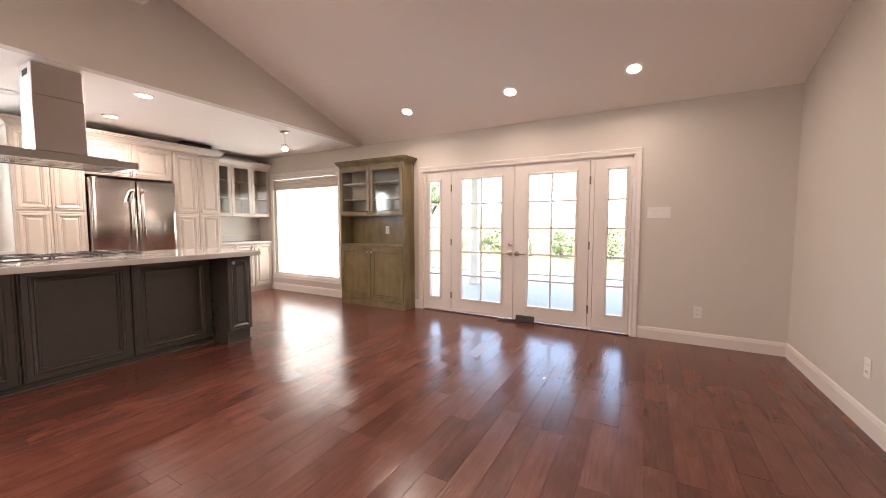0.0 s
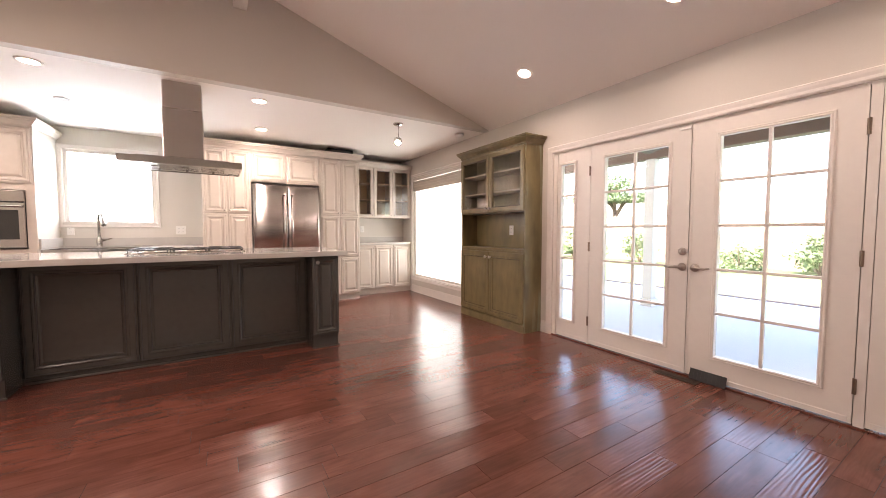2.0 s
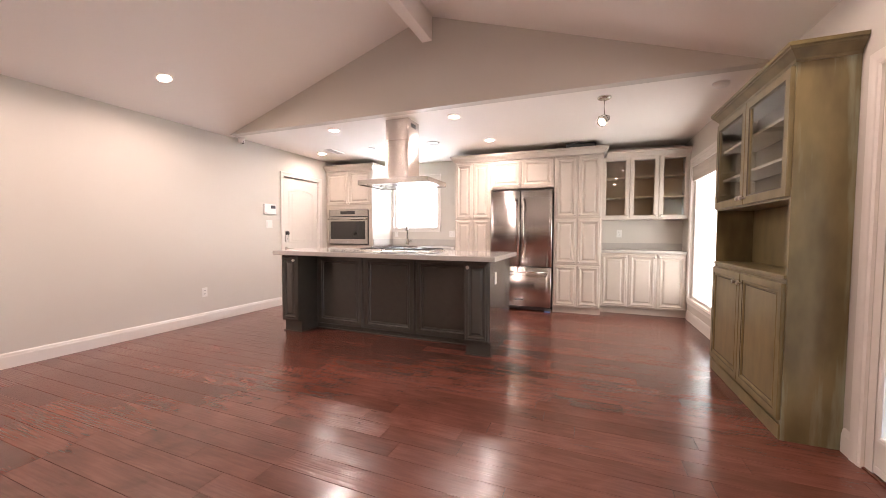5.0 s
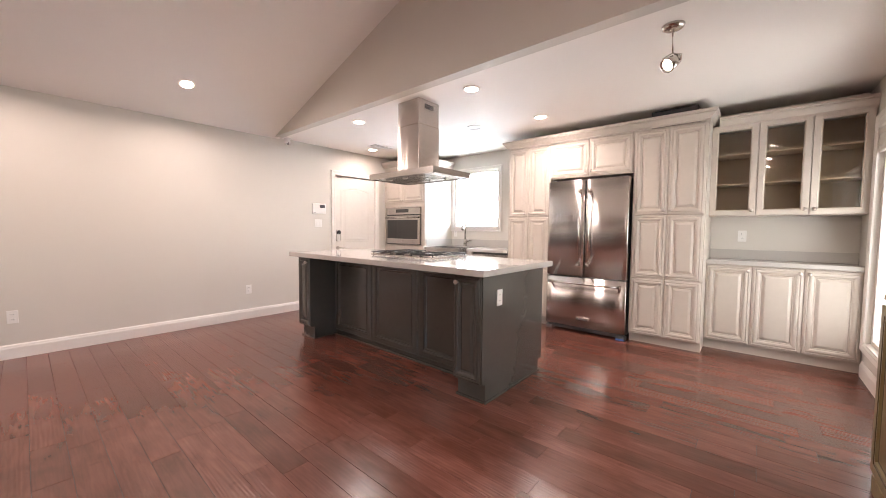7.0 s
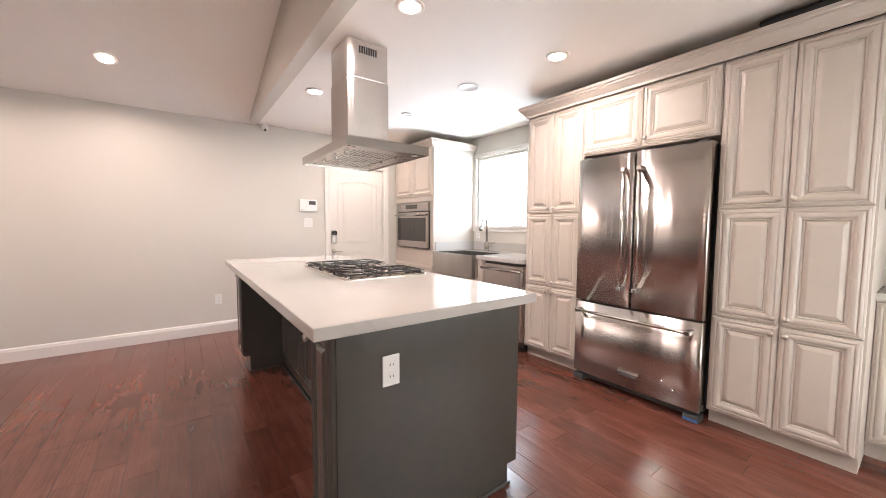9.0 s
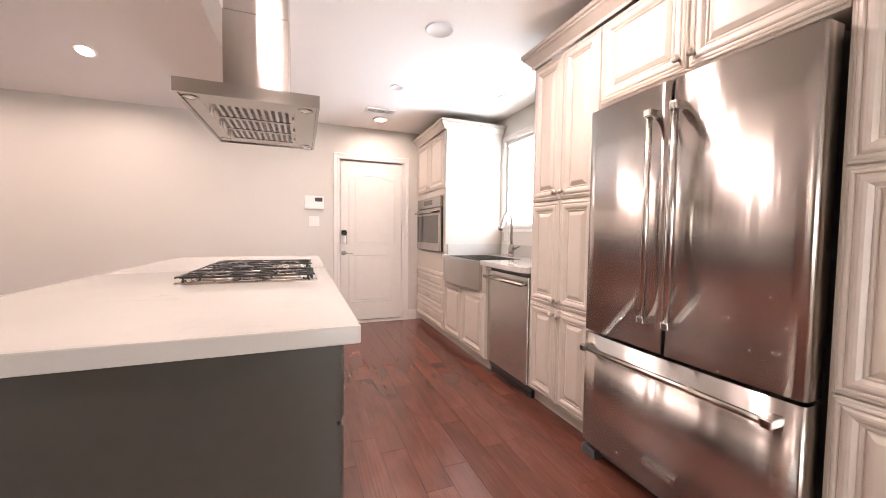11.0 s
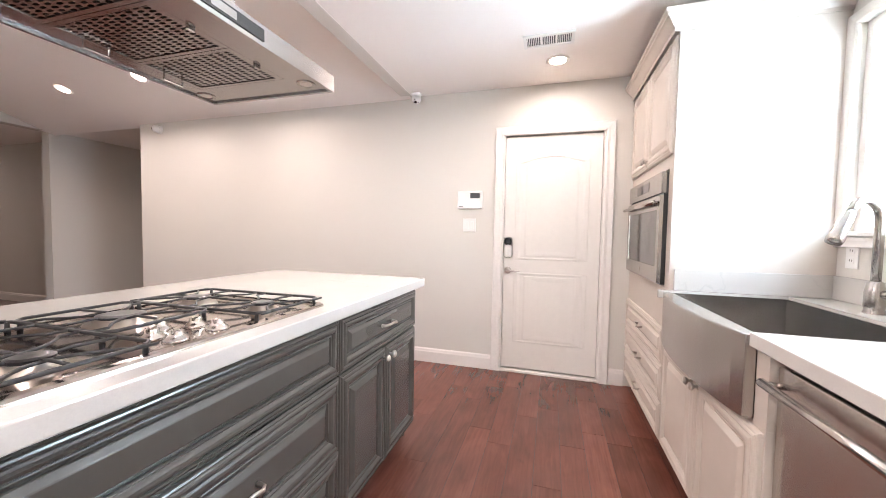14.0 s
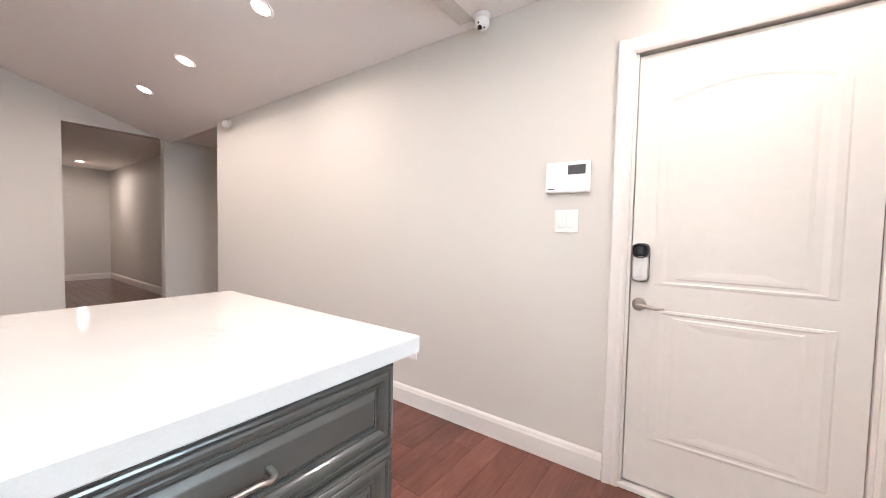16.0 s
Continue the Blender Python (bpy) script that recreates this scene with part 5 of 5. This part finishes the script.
FXa, FXb = HX_0 + 0.105, HX_1 - 0.075
FYa, FYb = HY_0 + 0.125, HY_1 - 0.125
b2 = bmesh.new()
open_frame(b2, HX_0 + 0.013, HY_0 + 0.013, HX_1 - 0.013, HY_1 - 0.013, FXa, FYa, FXb, FYb, 0.006, 0.016)
bmesh.ops.transform(b2, matrix=Matrix(((1, 0, 0, 0), (0, 0, 1, 0), (0, 1, 0, 0), (0, 0, 0, 1))), verts=b2.verts)
part("underside", b2, STEELH, hd)
# black sheet that paints the shade of the hollow above the filters
part("filter_backing", boxed(FXa, FYa, 0.026, FXb, FYb, 0.032), BLACK, hd, "black sheet standing for shade behind the filter holes")
for k in range(3):
    ya, yb = FYa + k * (FYb - FYa) / 3, FYa + (k + 1) * (FYb - FYa) / 3
    b2 = perforated(FXa + 0.02, FXb - 0.02, ya + 0.014, yb - 0.014, 0.008)
    fl = part("filter", b2, STEELH, hd, "perforated steel grease filter")
    b2 = bmesh.new()
    open_frame(b2, FXa + 0.001, ya + 0.001, FXb - 0.001, yb - 0.001, FXa + 0.021, ya + 0.013, FXb - 0.021, yb - 0.013, 0.006, 0.018)
    bmesh.ops.transform(b2, matrix=Matrix(((1, 0, 0, 0), (0, 0, 1, 0), (0, 1, 0, 0), (0, 0, 0, 1))), verts=b2.verts)
    part("filter_frame", b2, STEELH, fl)
    ym = (ya + yb) / 2
    b2 = bmesh.new()
    tube(b2, [(FXb - 0.012, ym - 0.03, 0.006), (FXb - 0.012, ym - 0.03, -0.012), (FXb - 0.012, ym + 0.03, -0.012), (FXb - 0.012, ym + 0.03, 0.006)], 0.0035, 6)
    part("filter_handle", b2, CHROME, fl)
    part("latch", boxed(FXa + 0.004, ym - 0.01, -0.004, FXa + 0.014, ym + 0.01, 0.006, 0.002), CHROME, fl)
for x in (HX_0 + 0.058, HX_1 - 0.044):
    for y in (HY_0 + 0.075, HY_1 - 0.075):
        b2 = bmesh.new()
        lathe(b2, [(0.031, 0.006), (0.031, 0.0045), (0.027, 0.003), (0.022, 0.0055), (0.0, 0.0055)], 22)
        lm = part("lamp_ring", b2, STEELH, hd, "", pose(x, y, 0), True)
        b2 = bmesh.new()
        cyl(b2, 0.019, 0.0035, 0.0052, 20)
        part("lamp_lens", b2, NICKEL, lm, "frosted lamp lens")
ctl = part("control_strip", boxed(HX_0 - 0.003, 2.27, 0.012, HX_0 + 0.001, 2.52, 0.044, 0.001), BLGLASS, hd, "black glass control strip")
part("display", boxed(HX_0 - 0.004, 2.36, 0.018, HX_0 - 0.0025, 2.43, 0.038), STEELH, ctl)

# ---- recessed lights, ceiling fittings ----
for i, m in enumerate(CAN_POSES):
    t_ = thing("recessed_light", m, "lit round recessed ceiling light with white trim", "ceiling light", "recessed lights")
    b2 = bmesh.new()
    lathe(b2, [(0.080, 0.004), (0.080, -0.004), (0.076, -0.006), (0.058, -0.004), (0.054, 0.004)], 28)
    part("trim_ring", b2, CEIL, t_, "", None, True)
    b2 = bmesh.new()
    cyl(b2, 0.0535, -0.0045, 0.001, 28)
    part("lens", b2, LENS, t_, "glowing warm white lens")


def ceiling_disc(name, x, y, r, label, category):
    t_ = thing(name, pose(x, y, FLAT + 0.003), label, category)
    b2 = bmesh.new()
    lathe(b2, [(r, 0.002), (r, -0.005), (r * 0.94, -0.009), (r * 0.86, -0.008), (r * 0.84, -0.005), (0, -0.005)], 32)
    part("cover", b2, PLASTIC, t_, "", None, True)
    return t_


ceiling_disc("ceiling_speaker", -2.35, 1.50, 0.11, "round white flush ceiling speaker above the sink", "speaker")
ceiling_disc("unlit_recessed_light", -1.34, 2.33, 0.092, "unlit round recessed light with white trim", "ceiling light")
ceiling_disc("ceiling_sensor", -1.31, 1.34, 0.06, "small round white ceiling sensor", "sensor")
sd = thing("smoke_detector", pose(-0.33, 5.44, FLAT + 0.003), "round white smoke detector on the ceiling", "smoke detector")
b2 = bmesh.new()
lathe(b2, [(0.062, 0), (0.062, -0.012), (0.055, -0.030), (0.030, -0.038), (0, -0.039)], 24)
part("cover", b2, PLASTIC, sd, "", None, True)

vt = thing("ceiling_vent", pose(-1.30, 0.65, FLAT + 0.003), "white rectangular ceiling air vent with slats", "vent")
b2 = bmesh.new()
open_frame(b2, -0.155, -0.075, 0.155, 0.075, -0.135, -0.055, 0.135, 0.055, -0.010, 0.0)
bmesh.ops.transform(b2, matrix=Matrix(((1, 0, 0, 0), (0, 0, 1, 0), (0, 1, 0, 0), (0, 0, 0, 1))), verts=b2.verts)
part("frame", b2, PLASTIC, vt)
part("backing", boxed(-0.135, -0.055, -0.002, 0.135, 0.055, -0.0005), DARKPL, vt)
for k in range(24):
    x = -0.130 + k * 0.0112
    if k in (8, 16):
        continue
    part("slat", boxed(x, -0.054, -0.008, x + 0.004, 0.054, -0.002), PLASTIC, vt)
for x in (-0.046, 0.046):
    part("divider", boxed(x - 0.006, -0.054, -0.009, x + 0.006, 0.054, -0.002), PLASTIC, vt)

pl = thing("pendant_spotlight", pose(-0.33, 4.53, FLAT + 0.003), "small chrome adjustable spotlight hanging from the ceiling", "pendant light")
b2 = bmesh.new()
lathe(b2, [(0.062, 0), (0.060, -0.012), (0.045, -0.022), (0.012, -0.028), (0, -0.028)], 24)
part("canopy", b2, CHROME, pl, "", None, True)
b2 = bmesh.new()
tube(b2, [(0, 0, -0.025), (0.006, 0, -0.09), (0.0, 0.004, -0.165)], 0.004, 8)
part("stem", b2, CHROME, pl, "", None, True)
b2 = bmesh.new()
tube(b2, [(0, -0.045, -0.215), (0, -0.050, -0.18), (0, 0, -0.162), (0, 0.050, -0.18), (0, 0.045, -0.215)], 0.004, 8)
part("yoke", b2, CHROME, pl, "", None, True)
b2 = bmesh.new()
lathe(b2, [(0.022, -0.05), (0.030, -0.045), (0.040, 0.0), (0.044, 0.045), (0.038, 0.045), (0.034, 0.03), (0, 0.03)], 24)
hd_ = part("shade", b2, CHROME, pl, "polished metal spot head", pose(0, 0, -0.215, 30, 130, 0), True)
b2 = bmesh.new()
cyl(b2, 0.032, 0.031, 0.036, 20)
part("bulb", b2, LENS, hd_, "glowing bulb face")


def security_camera(m, label):
    t_ = thing("security_camera", m, label, "security camera")
    b3 = bmesh.new()
    lathe(b3, [(0.046, 0), (0.046, 0.010), (0.036, 0.022), (0.030, 0.028), (0, 0.03)], 22)
    part("base", b3, PLASTIC, t_, "", None, True)
    b3 = bmesh.new()
    bmesh.ops.create_uvsphere(b3, u_segments=20, v_segments=12, radius=0.042)
    hd2 = part("eyeball", b3, PLASTIC, t_, "", pose(0, 0, 0.045), True)
    b3 = bmesh.new()
    cyl(b3, 0.013, 0.036, 0.0445, 16)
    part("lens", b3, BLGLASS, hd2, "black lens", pose(0, 0, 0, 0, 35, 0))
    for k in range(3):
        b3 = bmesh.new()
        cyl(b3, 0.0055, 0.036, 0.0425, 10)
        part("infrared_lamp", b3, DARKPL, hd2, "small dark infrared lamp", pose(0, 0, 0, 0, 35, 0) @ pose(0, 0, 0, 0, 0, 120 * k) @ pose(0, 0, 0, 0, 34, 0))
    return t_


security_camera(pose(-0.16, 0.0, FLAT + 0.003, 180, 0, 90), "white dome security camera on the ceiling edge")
security_camera(pose(3.05, SOUTH, 2.335, -90, 0, 0), "white dome security camera high on the wall")

# floor registers by the french doors
rg = thing("floor_register", pose(2.26, 5.545, 0.0), "dark brown floor register lying on the boards", "floor vent")
part("frame", boxed(0, 0, 0, 0.30, 0.085, 0.007, 0.002), BROWNM, rg)
for k in range(11):
    part("slat", boxed(0.02 + k * 0.024, 0.018, 0.007, 0.028 + k * 0.024, 0.067, 0.010), BROWNM, rg)
rg = thing("loose_register", pose(2.47, 5.648, 0.002, 72), "dark register box propped upright against the door", "floor vent")
part("plate", boxed(0, 0, 0, 0.235, 0.082, 0.006, 0.002), IRON, rg)
part("damper_box", boxed(0.015, 0.012, -0.015, 0.22, 0.072, 0.0), IRON, rg)
for k in range(8):
    part("slat", boxed(0.02 + k * 0.024, 0.013, 0.006, 0.030 + k * 0.024, 0.068, 0.008), IRON, rg)

# ---- outdoors ----
structure("ground", boxed(-400, NORTH + T, -0.16, 400, 600, -0.10), GRASS, "green lawn behind the house", "lawn")
structure("patio", boxed(-6, NORTH + T, -0.10, 9, 10.2, -0.03), CONCRETE, "pale concrete patio slab", "patio")
# narrow dark strip where the patio meets the lawn
structure("lawn_edge_strip", boxed(-6, 10.2, -0.10, 9, 10.34, -0.015, 0.01), PATIOB, "dark brown strip between patio and lawn", "edging")
structure("backdrop_north_window", boxed(NX0 - 3.5, NORTH + 0.42, NZ0 - 0.25, NX1 + 0.25, NORTH + 0.43, NZ1 + 0.25), BRIGHT, "overexposed bright sky outside the picture window", "backdrop")
structure("backdrop_sink_window", boxed(WEST - 0.46, WY0 - 0.3, WZ0 - 0.25, WEST - 0.45, WY1 + 0.3, WZ1 + 0.3), BRIGHTW, "overexposed bright sky outside the sink window", "backdrop")
structure("ground_house", boxed(-400, -400, -0.35, 400, NORTH + T, -0.25), GRASS, "ground under and round the house", "ground")
structure("patio_ceiling", boxed(-6, NORTH + T, 2.42, 9, 8.4, 2.52), PATIOC, "painted patio cover ceiling", "patio cover")
structure("patio_beam", boxed(-6, 8.15, 2.20, 9, 8.33, 2.42, 0.005), PATIOB, "brown wooden beam at the patio edge", "beam")
for x in (-5.1, 0.75, 6.6):
    ps = thing("patio_post", pose(x, 8.24, -0.03), "square painted patio post", "post")
    part("shaft", boxed(-0.07, -0.07, 0.12, 0.07, 0.07, 2.23, 0.006), PATIOW, ps)
    part("foot", boxed(-0.09, -0.09, 0.0, 0.09, 0.09, 0.12, 0.006), PATIOW, ps)
fn = thing("patio_fan", pose(1.55, 7.2, 2.42), "dark ceiling fan under the patio cover", "ceiling fan")
b2 = bmesh.new()
lathe(b2, [(0.06, 0), (0.06, -0.03), (0.015, -0.05), (0.015, -0.20), (0.09, -0.22), (0.10, -0.29), (0.05, -0.33), (0, -0.33)], 20)
part("motor", b2, BROWNM, fn, "", None, True)
for k in range(5):
    part("blade", boxed(0.10, -0.06, -0.262, 0.62, 0.06, -0.254, 0.003), BROWNM, fn, "", pose(0, 0, 0, 0, 0, 72 * k) @ pose(0, 0, 0, 8))
fe = tagged(thing("fence", pose(-14, 17.5, -0.10), "tall weathered wooden board fence behind the lawn", "fence"), kind="structure")
b2 = bmesh.new()
box(b2, 0, 0, 0, 0.145, 0.02, 1.85)
first = part("board", b2, FENCE, fe)
for k in range(1, 190):
    part_of("board", first.data, fe, pose(k * 0.15, random.uniform(-0.006, 0.006), random.uniform(-0.02, 0.02)))
for z in (0.4, 1.5):
    part("rail", boxed(0, 0.02, z, 28.5, 0.06, z + 0.09), FENCE, fe)


def leaves(count, rx, ry, rz, size, seed, cut=0.0):
    """A crown of many small leaves in clumps, uneven at its edge."""
    rng = np.random.default_rng(seed)
    clumps = rng.normal(size=(max(6, count // 90), 3))
    clumps /= np.linalg.norm(clumps, axis=1)[:, None]
    clumps *= rng.uniform(0.35, 1.0, (len(clumps), 1))
    which = rng.integers(0, len(clumps), count)
    pts = (clumps[which] + rng.normal(scale=0.17, size=(count, 3))) * np.array((rx, ry, rz))
    vs, fs = [], []
    for p in pts:
        if p[2] < cut:
            p[2] = cut + abs(rng.normal()) * 0.1
        a, b = rng.normal(size=3), rng.normal(size=3)
        a /= np.linalg.norm(a)
        b -= a * a.dot(b)
        b /= np.linalg.norm(b)
        s = size * rng.uniform(0.6, 1.3)
        k = len(vs)
        vs += [tuple(p - a * s), tuple(p + b * s * 0.45), tuple(p + a * s), tuple(p - b * s * 0.45)]
        fs.append((k, k + 1, k + 2, k + 3))
    me = bpy.data.meshes.new("crown")
    me.from_pydata(vs, [], fs)
    me.materials.append(LEAF)
    return me


bushes = [leaves(1500, 0.85, 0.6, 0.6, 0.06, s, -0.5) for s in (3, 4, 5)]
for k, x in enumerate((-9.0, -7.4, -5.6, -4.0, -2.2, -0.7, 0.9, 2.4, 3.9, 5.6, 7.2, 8.9)):
    sh_ = thing("shrub", pose(x, 16.3 + 0.5 * math.sin(k * 2.1), -0.10), "leafy green shrub in front of the fence", "shrub", "shrubs along the fence")
    o = new("crown", bushes[k % 3])
    o.parent, o.matrix_basis = sh_, pose(0, 0, 0.55 + 0.1 * math.sin(k), 0, 0, 50 * k)
    b2 = bmesh.new()
    for q in range(4):
        tube(b2, [(0, 0, 0), (0.15 * math.cos(q * 1.6), 0.15 * math.sin(q * 1.6), 0.35), (0.35 * math.cos(q * 1.6), 0.3 * math.sin(q * 1.6), 0.75)], [0.03, 0.02, 0.008], 6)
    part("stems", b2, BARK, sh_)
crowns = [leaves(4200, 1.7, 1.6, 1.4, 0.085, s) for s in (8, 9)]
for k, (x, y, s) in enumerate(((-7.5, 20.0, 1.1), (6.5, 22.0, 1.3))):
    tr = thing("tree", pose(x, y, -0.10, 0, 0, 40 * k), "leafy garden tree behind the fence", "tree", "garden trees")
    b2 = bmesh.new()
    tube(b2, [(0, 0, 0), (0.05, 0.02, 1.0), (0.0, 0.05, 2.2), (0.1, 0, 3.6)], [0.17, 0.13, 0.10, 0.04], 10)
    for q in range(5):
        a = q * 1.26
        tube(b2, [(0.02, 0.03, 1.8 + 0.15 * q), (0.5 * math.cos(a), 0.5 * math.sin(a), 2.5 + 0.15 * q), (1.1 * math.cos(a), 1.1 * math.sin(a), 3.1 + 0.15 * q)], [0.07, 0.045, 0.012], 7)
    part("trunk", b2, BARK, tr)
    o = new("crown", crowns[k % 2])
    o.parent, o.matrix_basis = tr, Matrix.Translation((0, 0, 2.7)) @ Matrix.Scale(s, 4)

# ---- floor: hand-scraped boards ----
bm = bmesh.new()
box(bm, WEST - T, -3.1, -0.10, 9.9, NORTH + T - 0.002, -0.0024)
floor = structure("floor", bm, GAP, "dark red-brown hand-scraped hardwood floor", "floor")
PWID = 0.133
LENGTHS = (0.45, 0.62, 0.80, 0.98, 1.20)


def plank_verts(x0, y0, x1, y1):
    """A board with eased edges: corner points and faces."""
    c = 0.0009
    v = [(x0, y0, -0.004), (x1, y0, -0.004), (x1, y1, -0.004), (x0, y1, -0.004),
         (x0 + c, y0 + c, 0), (x1 - c, y0 + c, 0), (x1 - c, y1 - c, 0), (x0 + c, y1 - c, 0)]
    f = [(4, 5, 6, 7), (0, 1, 5, 4), (1, 2, 6, 5), (2, 3, 7, 6), (3, 0, 4, 7)]
    return v, f


def plank_mesh(length):
    v, f = plank_verts(0.0003, 0.0003, PWID - 0.0003, length - 0.0003)
    me = bpy.data.meshes.new("plank")
    me.from_pydata(v, [], f)
    me.materials.append(HARDWOOD)
    return me


SHARED = {ln: plank_mesh(ln) for ln in LENGTHS}
rng = random.Random(5)
far_v, far_f, placed = [], [], 0
x = WEST + 0.01
while x < EAST:
    y = SOUTH - rng.uniform(0.0, 0.5) if x + PWID < HX0 else -3.0
    ylo = SOUTH if x + PWID < HX0 else -3.0
    while y < NORTH:
        ln = rng.choice(LENGTHS)
        y0, y1 = max(y, ylo), min(y + ln, NORTH)
        y += ln
        if y1 - y0 < 0.02:
            continue
        if (-1.95 < x < 3.3) and y0 >= 0.3 and y0 + ln <= NORTH - 0.02 and placed < 300 and abs((y1 - y0) - ln) < 1e-6:
            part_of("plank", SHARED[ln], floor, Matrix.Translation((x, y0, 0)))
            placed += 1
        else:
            v, f = plank_verts(x + 0.0003, y0 + 0.0003, x + PWID - 0.0003, y1 - 0.0003)
            k = len(far_v)
            far_v += v
            far_f += [tuple(i + k for i in q) for q in f]
    x += PWID
y = -0.40
while y < HY1:
    xx = EAST
    while xx < 9.8:
        ln = rng.choice(LENGTHS)
        v, f = plank_verts(xx, y, min(xx + ln, 9.8) - 0.001, min(y + PWID, HY1) - 0.001)
        k = len(far_v)
        far_v += v
        far_f += [tuple(i + k for i in q) for q in f]
        xx += ln
    y += PWID
me = bpy.data.meshes.new("planks_rest")
me.from_pydata(far_v, [], far_f)
me.materials.append(HARDWOOD)
rest = new("planks_rest", me)
rest.parent = floor
tagged(rest, "dark red-brown hardwood boards along the edges", kind="stuff")
